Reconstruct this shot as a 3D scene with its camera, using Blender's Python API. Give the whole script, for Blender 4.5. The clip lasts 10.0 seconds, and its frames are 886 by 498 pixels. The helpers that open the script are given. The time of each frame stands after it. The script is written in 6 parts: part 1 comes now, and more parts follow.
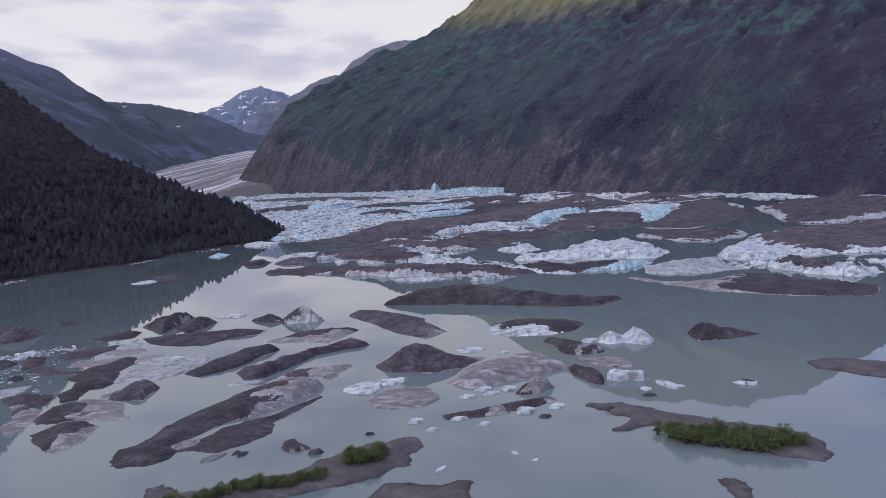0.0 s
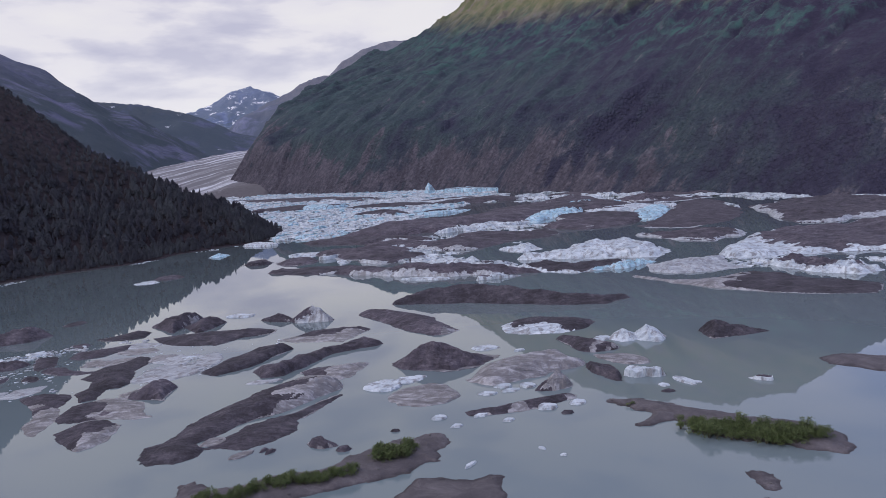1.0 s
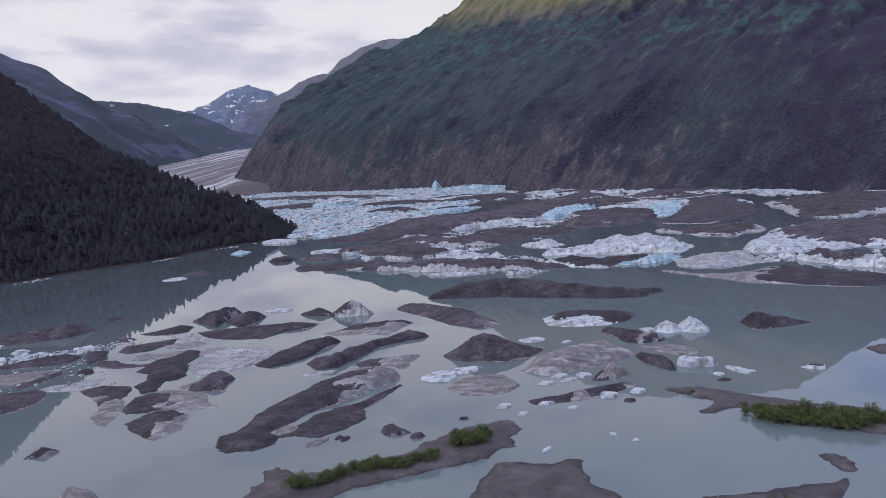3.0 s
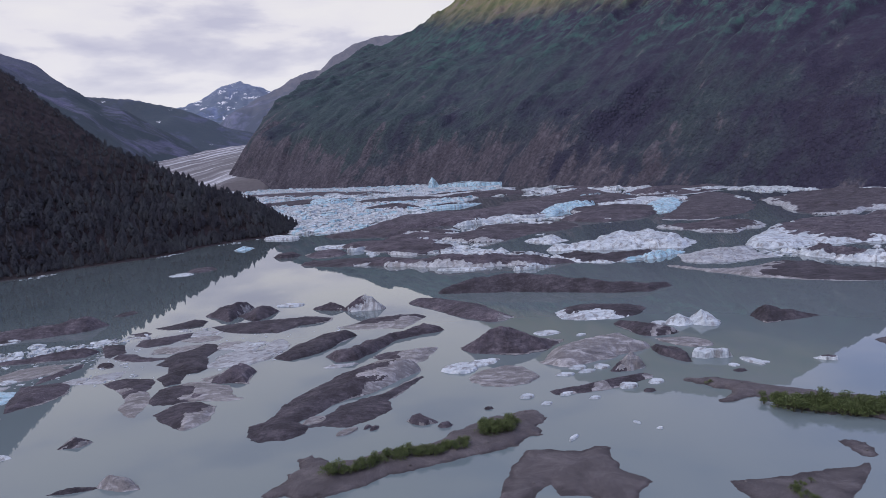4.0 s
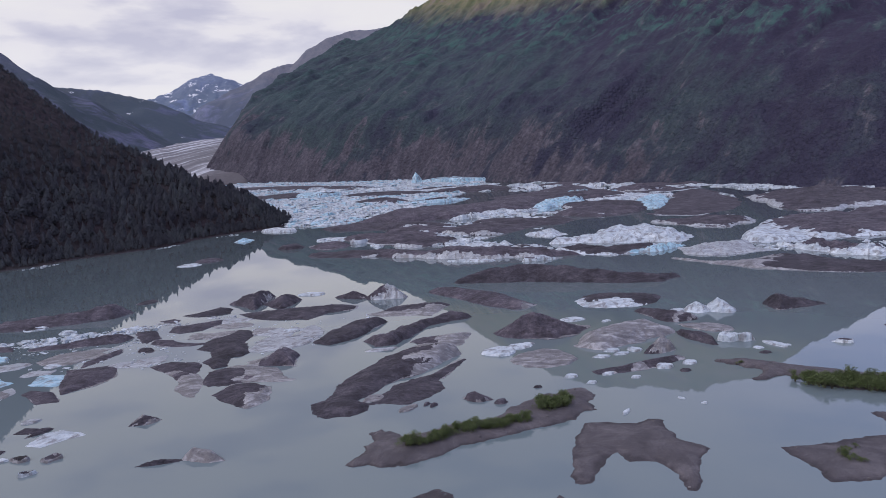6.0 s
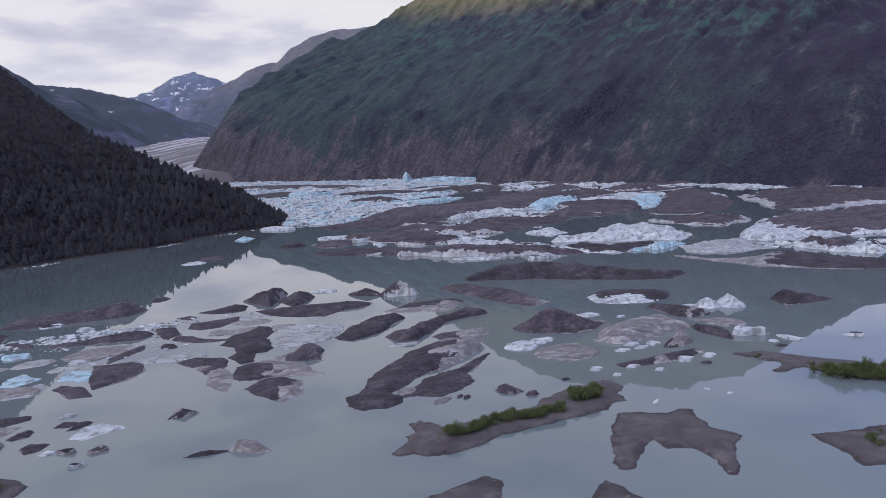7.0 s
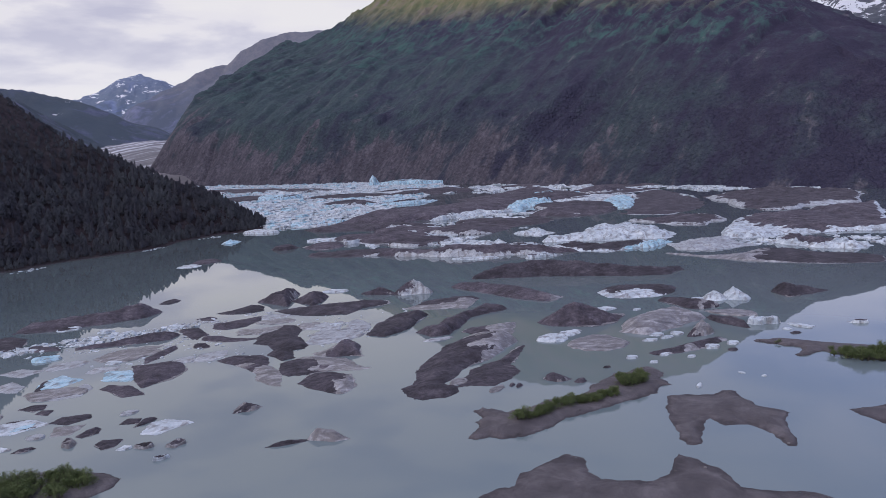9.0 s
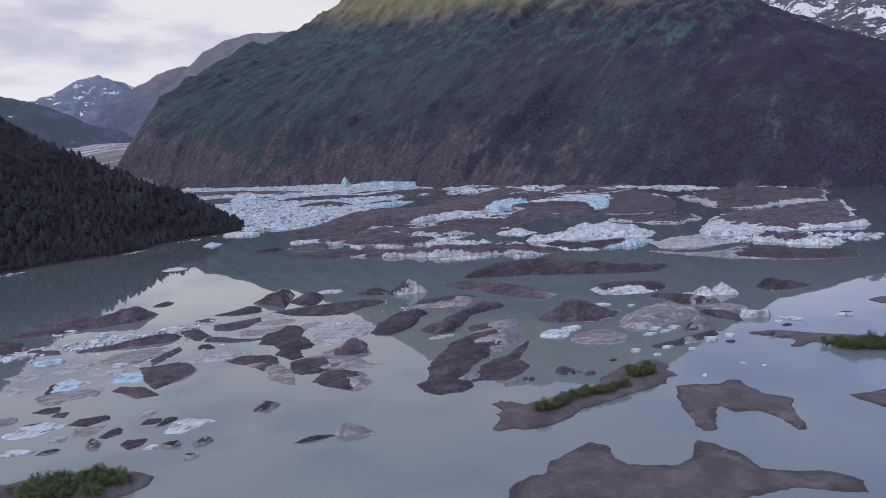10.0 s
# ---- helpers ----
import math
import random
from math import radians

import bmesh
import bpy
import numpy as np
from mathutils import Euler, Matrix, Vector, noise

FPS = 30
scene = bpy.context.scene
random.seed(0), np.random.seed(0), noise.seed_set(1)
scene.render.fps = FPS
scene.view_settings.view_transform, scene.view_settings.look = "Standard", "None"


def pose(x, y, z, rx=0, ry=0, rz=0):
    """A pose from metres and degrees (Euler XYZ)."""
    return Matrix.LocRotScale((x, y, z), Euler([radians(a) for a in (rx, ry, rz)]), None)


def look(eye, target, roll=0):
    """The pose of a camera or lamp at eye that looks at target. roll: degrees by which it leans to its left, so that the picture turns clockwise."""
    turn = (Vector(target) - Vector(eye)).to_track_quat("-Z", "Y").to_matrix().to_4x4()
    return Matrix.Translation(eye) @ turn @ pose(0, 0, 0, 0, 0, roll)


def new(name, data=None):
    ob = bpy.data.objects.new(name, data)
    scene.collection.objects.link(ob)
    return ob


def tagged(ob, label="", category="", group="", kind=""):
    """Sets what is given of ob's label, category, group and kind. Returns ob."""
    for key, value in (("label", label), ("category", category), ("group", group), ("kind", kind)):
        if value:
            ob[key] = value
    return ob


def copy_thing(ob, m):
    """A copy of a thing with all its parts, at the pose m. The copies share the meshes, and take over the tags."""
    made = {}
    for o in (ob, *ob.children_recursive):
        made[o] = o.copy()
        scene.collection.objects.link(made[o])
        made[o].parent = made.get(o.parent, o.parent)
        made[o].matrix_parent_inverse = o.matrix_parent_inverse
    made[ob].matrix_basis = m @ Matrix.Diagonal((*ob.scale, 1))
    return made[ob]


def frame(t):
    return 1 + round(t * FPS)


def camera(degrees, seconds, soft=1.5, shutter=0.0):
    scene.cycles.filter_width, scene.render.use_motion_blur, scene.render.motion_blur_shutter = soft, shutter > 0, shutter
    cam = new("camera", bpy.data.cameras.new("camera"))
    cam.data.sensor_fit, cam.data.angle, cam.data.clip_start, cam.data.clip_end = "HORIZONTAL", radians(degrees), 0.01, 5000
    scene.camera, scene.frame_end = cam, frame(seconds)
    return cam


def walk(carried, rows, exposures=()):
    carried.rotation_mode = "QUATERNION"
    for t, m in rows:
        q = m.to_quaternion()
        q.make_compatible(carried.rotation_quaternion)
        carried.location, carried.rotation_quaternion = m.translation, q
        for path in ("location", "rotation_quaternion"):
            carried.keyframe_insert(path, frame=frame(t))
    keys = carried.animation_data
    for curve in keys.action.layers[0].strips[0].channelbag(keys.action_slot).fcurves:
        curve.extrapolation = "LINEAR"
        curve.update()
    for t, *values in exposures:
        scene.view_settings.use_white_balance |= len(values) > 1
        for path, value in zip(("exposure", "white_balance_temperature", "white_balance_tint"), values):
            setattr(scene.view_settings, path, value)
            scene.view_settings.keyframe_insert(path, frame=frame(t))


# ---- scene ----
cam = camera(63.41, 10.0, soft=0.75)
PATH = [
    (0, (1.146, 0.031, 39.373), (1.180, 9.948, 38.086), -3.85),
    (0.5, (-1.430, -0.522, 39.491), (-1.325, 9.395, 38.207), -3.76),
    (1, (-3.969, -1.129, 39.585), (-3.787, 8.785, 38.294), -3.91),
    (1.5, (-6.506, -1.601, 39.629), (-6.291, 8.312, 38.333), -4.01),
    (2, (-9.138, -2.128, 39.631), (-8.923, 7.784, 38.329), -4.04),
    (2.5, (-11.901, -2.836, 39.666), (-11.685, 7.075, 38.354), -4.06),
    (3, (-14.542, -3.644, 39.809), (-14.324, 6.266, 38.490), -4.02),
    (4.5, (-22.675, -7.213, 40.039), (-22.254, 2.680, 38.640), -3.84),
    (5, (-25.953, -8.666, 40.141), (-25.437, 1.218, 38.716), -3.59),
    (5.5, (-29.585, -10.041, 40.123), (-28.968, -0.164, 38.688), -3.40),
    (7, (-41.665, -13.581, 40.518), (-40.696, -3.736, 39.054), -3.07),
    (7.5, (-45.931, -14.446, 40.534), (-44.854, -4.612, 39.075), -3.00),
    (8, (-50.140, -15.353, 40.636), (-48.925, -5.535, 39.177), -3.02),
    (8.5, (-54.494, -16.140, 40.839), (-53.101, -6.345, 39.386), -3.01),
    (9, (-58.953, -16.907, 40.969), (-57.319, -7.148, 39.521), -3.07),
    (9.5, (-63.356, -17.585, 41.090), (-61.479, -7.869, 39.646), -3.12),
    (10, (-67.705, -18.295, 41.288), (-65.594, -8.629, 39.838), -3.21),
]
walk(cam, [(t, look(eye, target, roll)) for t, eye, target, roll in PATH], exposures=[(0.0, 0.43, 5500, 29), (10.0, 0.43, 5500, 29)])

PLAN = 0.6  # metres to one unit of the plan in which the places below are given


# ---- world, sun ----
def ramp(nt, stops, fac):
    n = nt.nodes.new("ShaderNodeValToRGB")
    while len(n.color_ramp.elements) < len(stops):
        n.color_ramp.elements.new(0.5)
    for e, (p, c) in zip(n.color_ramp.elements, stops):
        e.position, e.color = p, (*c, 1)
    nt.links.new(fac, n.inputs[0])
    return n.outputs[0]


def maths(nt, op, a, b=0.5, c=0.5):
    n = nt.nodes.new("ShaderNodeMath")
    n.operation = op
    for i, v in enumerate((a, b, c)):
        if isinstance(v, (int, float)):
            n.inputs[i].default_value = v
        else:
            nt.links.new(v, n.inputs[i])
    return n.outputs[0]


def noise_tex(nt, vec, scale, detail=6.0, rough=0.55, warp=0.0):
    n = nt.nodes.new("ShaderNodeTexNoise")
    n.inputs["Scale"].default_value, n.inputs["Detail"].default_value = scale, detail
    n.inputs["Roughness"].default_value, n.inputs["Distortion"].default_value = rough, warp
    if vec is not None:
        nt.links.new(vec, n.inputs["Vector"])
    return n.outputs["Fac"]


def mix_rgb(nt, fac, a, b, how="MIX"):
    n = nt.nodes.new("ShaderNodeMix")
    n.data_type, n.blend_type = "RGBA", how
    for i, v in ((0, fac), (6, a), (7, b)):
        if isinstance(v, (int, float)):
            n.inputs[i].default_value = v
        elif isinstance(v, tuple):
            n.inputs[i].default_value = (*v, 1)
        else:
            nt.links.new(v, n.inputs[i])
    return n.outputs[2]


SUN_EL, SUN_AZ = radians(48), radians(-115)  # azimuth from +y, clockwise
world = bpy.data.worlds.new("overcast_sky")
scene.world = world
world.use_nodes = True
nt = world.node_tree
nt.nodes.clear()
coord = nt.nodes.new("ShaderNodeTexCoord")
sep = nt.nodes.new("ShaderNodeSeparateXYZ")
nt.links.new(coord.outputs["Generated"], sep.inputs[0])
up = maths(nt, "ADD", maths(nt, "MAXIMUM", sep.outputs[2], 0.0), 0.26)
comb = nt.nodes.new("ShaderNodeCombineXYZ")
nt.links.new(maths(nt, "DIVIDE", sep.outputs[0], up), comb.inputs[0])
nt.links.new(maths(nt, "DIVIDE", sep.outputs[1], up), comb.inputs[1])
flat = nt.nodes.new("ShaderNodeMapping")
flat.inputs["Scale"].default_value = (1.0, 1.0, 3.4)
flat.inputs["Location"].default_value = (0.35, 0.0, 0.15)
nt.links.new(coord.outputs["Generated"], flat.inputs[0])
cloud = noise_tex(nt, flat.outputs[0], 6.0, 6, 0.48, 0.1)
veil = noise_tex(nt, comb.outputs[0], 0.9, 5, 0.5, 0.0)
tone = ramp(nt, [(0.37, (0.64, 0.615, 0.55)), (0.43, (0.78, 0.745, 0.62)), (0.48, (0.95, 0.90, 0.69)), (0.57, (1.0, 0.95, 0.70))],
            maths(nt, "ADD", maths(nt, "MULTIPLY", cloud, 0.78), maths(nt, "MULTIPLY", veil, 0.22)))
# the cover is brightest low over the horizon
tone = mix_rgb(nt, ramp(nt, [(0.03, (0.6, 0.6, 0.6)), (0.16, (0, 0, 0))], sep.outputs[2]), tone, (1.0, 0.97, 0.765))
# higher up the cover turns thinner and bluer
thin = maths(nt, "MAXIMUM", maths(nt, "MULTIPLY", ramp(nt, [(0.24, (0, 0, 0)), (0.55, (1, 1, 1))], sep.outputs[2]), ramp(nt, [(0.46, (0.04, 0.04, 0.04)), (0.76, (0.95, 0.95, 0.95))], maths(nt, "MULTIPLY_ADD", sep.outputs[0], 0.5, 0.5))),
             maths(nt, "MULTIPLY", ramp(nt, [(0.08, (0, 0, 0)), (0.28, (1, 1, 1))], sep.outputs[2]), ramp(nt, [(0.15, (0, 0, 0)), (0.6, (0.9, 0.9, 0.9))], sep.outputs[0])))
tone = mix_rgb(nt, thin, tone, mix_rgb(nt, ramp(nt, [(0.35, (0, 0, 0)), (0.62, (1, 1, 1))], cloud), (0.44, 0.56, 0.84), (0.78, 0.83, 0.98)))
sky = nt.nodes.new("ShaderNodeTexSky")
sky.sky_type, sky.sun_disc, sky.sun_elevation, sky.sun_rotation = "NISHITA", False, SUN_EL, SUN_AZ
bg_sky, bg_cloud, add, out = (nt.nodes.new("ShaderNode" + k) for k in ("Background", "Background", "AddShader", "OutputWorld"))
nt.links.new(sky.outputs[0], bg_sky.inputs[0])
bg_sky.inputs[1].default_value = 0.01
nt.links.new(tone, bg_cloud.inputs[0])
bg_cloud.inputs[1].default_value = 0.59
nt.links.new(bg_sky.outputs[0], add.inputs[0])
nt.links.new(bg_cloud.outputs[0], add.inputs[1])
nt.links.new(add.outputs[0], out.inputs[0])

sun = new("sun", bpy.data.lights.new("sun", "SUN"))
sun.data.energy, sun.data.angle, sun.data.color = 1.0, radians(40), (1.0, 0.95, 0.90)
sun.matrix_world = look((0, 0, 0), (-math.sin(SUN_AZ) * math.cos(SUN_EL), -math.cos(SUN_AZ) * math.cos(SUN_EL), -math.sin(SUN_EL)))


# ---- materials ----
def material(name):
    m = bpy.data.materials.new(name)
    m.use_nodes = True
    t = m.node_tree
    b = t.nodes["Principled BSDF"]
    return m, t, b


def object_coords(t, stretch=(1, 1, 1), turn=(0, 0, 0), world_space=False, plan=False):
    n = t.nodes.new("ShaderNodeMapping")
    n.inputs["Scale"].default_value = stretch
    n.inputs["Rotation"].default_value = [radians(a) for a in turn]
    if world_space:
        g = t.nodes.new("ShaderNodeNewGeometry")
        t.links.new(g.outputs["Position"], n.inputs[0])
        n.inputs["Scale"].default_value = [k / PLAN for k in stretch]
    else:
        g = t.nodes.new("ShaderNodeTexCoord")
        t.links.new(g.outputs["Object"], n.inputs[0])
        if plan:
            n.inputs["Scale"].default_value = [k / PLAN for k in stretch]
    return n.outputs[0]


def bump(t, b, height, strength, distance):
    n = t.nodes.new("ShaderNodeBump")
    n.inputs["Strength"].default_value, n.inputs["Distance"].default_value = strength, distance * PLAN
    t.links.new(height, n.inputs["Height"])
    t.links.new(n.outputs[0], b.inputs["Normal"])


def make_debris():
    m, t, b = material("glacial_debris")
    v = object_coords(t, world_space=True)
    big, mid, fine = noise_tex(t, v, 0.12, 5), noise_tex(t, v, 0.6, 10, 0.75, 0.4), noise_tex(t, v, 4.0, 6, 0.75)
    lines = noise_tex(t, object_coords(t, (0.22, 1.5, 1.2)), 0.7, 7, 0.7, 0.8)
    f = maths(t, "ADD", maths(t, "MULTIPLY", big, 0.3), maths(t, "MULTIPLY", mid, 0.4))
    f = maths(t, "ADD", f, maths(t, "MULTIPLY", lines, 0.3))
    # darkest stop paints shade in the bump's hollows; slight blue tint for haze
    c = ramp(t, [(0.40, (0.019, 0.016, 0.021)), (0.475, (0.046, 0.041, 0.052)), (0.54, (0.084, 0.077, 0.093)), (0.62, (0.17, 0.157, 0.17))], f)
    c = mix_rgb(t, ramp(t, [(0.58, (0, 0, 0)), (0.68, (0.6, 0.6, 0.6))], fine), c, (0.18, 0.165, 0.17))
    c = mix_rgb(t, ramp(t, [(0.36, (0.7, 0.7, 0.7)), (0.44, (0, 0, 0))], fine), c, (0.014, 0.012, 0.015))
    who = t.nodes.new("ShaderNodeObjectInfo")
    c = mix_rgb(t, 1.0, c, ramp(t, [(0.0, (0.60, 0.58, 0.61)), (1.0, (1.12, 1.06, 1.09))], who.outputs["Random"]), "MULTIPLY")
    t.links.new(c, b.inputs["Base Color"])
    b.inputs["Roughness"].default_value = 0.92
    bump(t, b, maths(t, "ADD", maths(t, "ADD", maths(t, "MULTIPLY", mid, 0.7), lines), maths(t, "MULTIPLY", fine, 0.45)), 1.0, 0.60)
    return m


def make_gravel():
    m, t, b = material("wet_gravel_bar")
    v = object_coords(t, world_space=True)
    big, fine = noise_tex(t, v, 0.14, 9, 0.7, 0.5), noise_tex(t, v, 3.0, 8, 0.8)
    c = ramp(t, [(0.36, (0.050, 0.043, 0.048)), (0.5, (0.082, 0.072, 0.078)), (0.64, (0.145, 0.130, 0.136))],
             maths(t, "ADD", maths(t, "MULTIPLY", big, 0.7), maths(t, "MULTIPLY", fine, 0.3)))
    # stones soaked along the waterline
    h = t.nodes.new("ShaderNodeSeparateXYZ")
    t.links.new(v, h.inputs[0])
    wet = ramp(t, [(0.08, (1, 1, 1)), (0.35, (0, 0, 0))], maths(t, "ADD", h.outputs[2], maths(t, "MULTIPLY", maths(t, "SUBTRACT", big, 0.5), 0.8)))
    c = mix_rgb(t, wet, c, mix_rgb(t, 1.0, c, (0.62, 0.60, 0.62), "MULTIPLY"))
    t.links.new(c, b.inputs["Base Color"])
    b.inputs["Roughness"].default_value = 0.8
    bump(t, b, fine, 0.9, 0.35)
    return m


def make_ice(name, dark, mid_c, light, streak, relief=0.6):
    m, t, b = material(name)
    v = object_coords(t, world_space=True)
    flow = object_coords(t, (0.45, 1.3, 1.1), (0, 0, -25))
    big, fine, band = noise_tex(t, v, 0.09, 5, 0.55, 0.4), noise_tex(t, v, 2.2, 8, 0.7), noise_tex(t, flow, 0.42, 8, 0.64, 1.4)
    f = maths(t, "ADD", maths(t, "MULTIPLY", big, 0.5 - streak * 0.4), maths(t, "MULTIPLY", band, 0.3 + streak * 0.4))
    f = maths(t, "ADD", f, maths(t, "MULTIPLY", fine, 0.2))
    c = ramp(t, [(0.36, dark), (0.47, mid_c), (0.60, light)], f)
    silt = noise_tex(t, object_coords(t, (1.3, 1.3, 0.22)), 0.4, 7, 0.72, 0.6)
    c = mix_rgb(t, ramp(t, [(0.485, (0, 0, 0)), (0.60, (0.78, 0.78, 0.78))], silt), c, (0.13, 0.12, 0.122))
    t.links.new(c, b.inputs["Base Color"])
    b.inputs["Roughness"].default_value = 0.45
    bump(t, b, maths(t, "ADD", fine, band), relief, 0.5)
    return m


def make_water():
    """Silt-clouded water: a dull body under a mirror that grows with the slant of the look."""
    m, t, b = material("silty_lake_water")
    v = object_coords(t, world_space=True)
    t.nodes.remove(b)
    body, mirror, both, rim = (t.nodes.new("ShaderNode" + k) for k in ("BsdfDiffuse", "BsdfGlossy", "MixShader", "Fresnel"))
    big = noise_tex(t, v, 0.004, 4)
    t.links.new(ramp(t, [(0.35, (0.128, 0.166, 0.177)), (0.65, (0.156, 0.192, 0.199))], big), body.inputs["Color"])
    mirror.inputs["Roughness"].default_value = 0.012
    rim.inputs["IOR"].default_value = 1.333
    gloss = ramp(t, [(0.02, (0.035, 0.035, 0.035)), (0.065, (0.09, 0.09, 0.09)), (0.15, (0.22, 0.22, 0.22)), (0.36, (0.60, 0.60, 0.60)), (0.6, (0.86, 0.86, 0.86)), (1.0, (1, 1, 1))], rim.outputs[0])
    t.links.new(gloss, both.inputs[0])
    t.links.new(body.outputs[0], both.inputs[1])
    t.links.new(mirror.outputs[0], both.inputs[2])
    t.links.new(both.outputs[0], t.nodes["Material Output"].inputs["Surface"])
    bump(t, mirror, noise_tex(t, object_coords(t, (1, 1, 1), (0, 0, 25), True), 0.25, 3, 0.5), 0.012, 0.2)
    return m


def make_slope(name, low, high, rocky, snow=None, lush=(0.045, 0.072, 0.052), stone=((0.045, 0.038, 0.040), (0.082, 0.070, 0.072), (0.15, 0.13, 0.125))):
    """Vegetated mountain side: mottled scrub and lusher patches, bare rock in the gullies and near the foot, meadow higher up, snow."""
    m, t, b = material(name)
    v = object_coords(t, world_space=True)
    s = t.nodes.new("ShaderNodeSeparateXYZ")
    t.links.new(v, s.inputs[0])
    n = t.nodes.new("ShaderNodeMapping")
    n.inputs["Scale"].default_value = (1, 0.20, 0.3)
    t.links.new(object_coords(t, turn=(0, 0, 61), world_space=True), n.inputs[0])
    streak, hair = noise_tex(t, n.outputs[0], 0.016, 8, 0.68, 0.9), noise_tex(t, n.outputs[0], 0.07, 6, 0.7, 0.5)
    big, mid, fine = noise_tex(t, v, 0.0035, 7, 0.62, 0.8), noise_tex(t, v, 0.02, 9, 0.7, 0.5), noise_tex(t, v, 0.16, 7, 0.75)
    f = maths(t, "ADD", maths(t, "MULTIPLY", streak, 0.2), maths(t, "MULTIPLY", mid, 0.40))
    f = maths(t, "ADD", f, maths(t, "MULTIPLY", fine, 0.40))
    c = ramp(t, [(0.41, low[0]), (0.50, low[1]), (0.60, low[2])], f)
    patch = maths(t, "ADD", maths(t, "MULTIPLY", big, 0.6), maths(t, "MULTIPLY", streak, 0.4))
    west = ramp(t, [(0.20, (1, 1, 1)), (0.70, (0, 0, 0))], maths(t, "MULTIPLY_ADD", s.outputs[0], 0.0005, 0.5))
    c = mix_rgb(t, ramp(t, [(0.50, (0, 0, 0)), (0.60, (0.9, 0.9, 0.9))], maths(t, "MULTIPLY_ADD", west, 0.13, maths(t, "SUBTRACT", patch, 0.03))), c, lush)
    meadow = ramp(t, [(0.40, high[0]), (0.60, high[1])], mid)
    alt = maths(t, "ADD", maths(t, "MULTIPLY", s.outputs[2], 0.001), maths(t, "MULTIPLY", maths(t, "SUBTRACT", patch, 0.5), 0.9))
    c = mix_rgb(t, ramp(t, [(0.46, (0, 0, 0)), (0.86, (1, 1, 1))], alt), c, meadow)
    rock = ramp(t, [(0.40, stone[0]), (0.50, stone[1]), (0.62, stone[2])], maths(t, "ADD", maths(t, "MULTIPLY", fine, 0.4), maths(t, "MULTIPLY", hair, 0.6)))
    bare = maths(t, "ADD", maths(t, "MULTIPLY", streak, 0.7), maths(t, "MULTIPLY", mid, 0.3))
    c = mix_rgb(t, ramp(t, [(rocky, (0, 0, 0)), (rocky + 0.06, (1, 1, 1))], bare), c, rock)
    if snow:
        white = maths(t, "ADD", maths(t, "ADD", maths(t, "MULTIPLY", mid, 0.45), maths(t, "MULTIPLY", noise_tex(t, v, 0.009, 6, 0.6, 0.4), 0.55)), maths(t, "MULTIPLY", s.outputs[2], snow[1]))
        c = mix_rgb(t, ramp(t, [(snow[0], (0, 0, 0)), (snow[0] + 0.02, (1, 1, 1))], white), c, (0.75, 0.77, 0.8))
    t.links.new(c, b.inputs["Base Color"])
    b.inputs["Roughness"].default_value = 0.95
    b.inputs["Specular IOR Level"].default_value = 0.1
    cells = t.nodes.new("ShaderNodeTexVoronoi")
    cells.inputs["Scale"].default_value = 0.12
    t.links.new(v, cells.inputs["Vector"])
    crowns = maths(t, "MULTIPLY", maths(t, "SUBTRACT", 1.0, cells.outputs["Distance"]), 0.5)
    bump(t, b, maths(t, "ADD", maths(t, "ADD", maths(t, "MULTIPLY", mid, 0.7), maths(t, "MULTIPLY", fine, 0.5)), crowns), 1.0, 12.0)
    return m


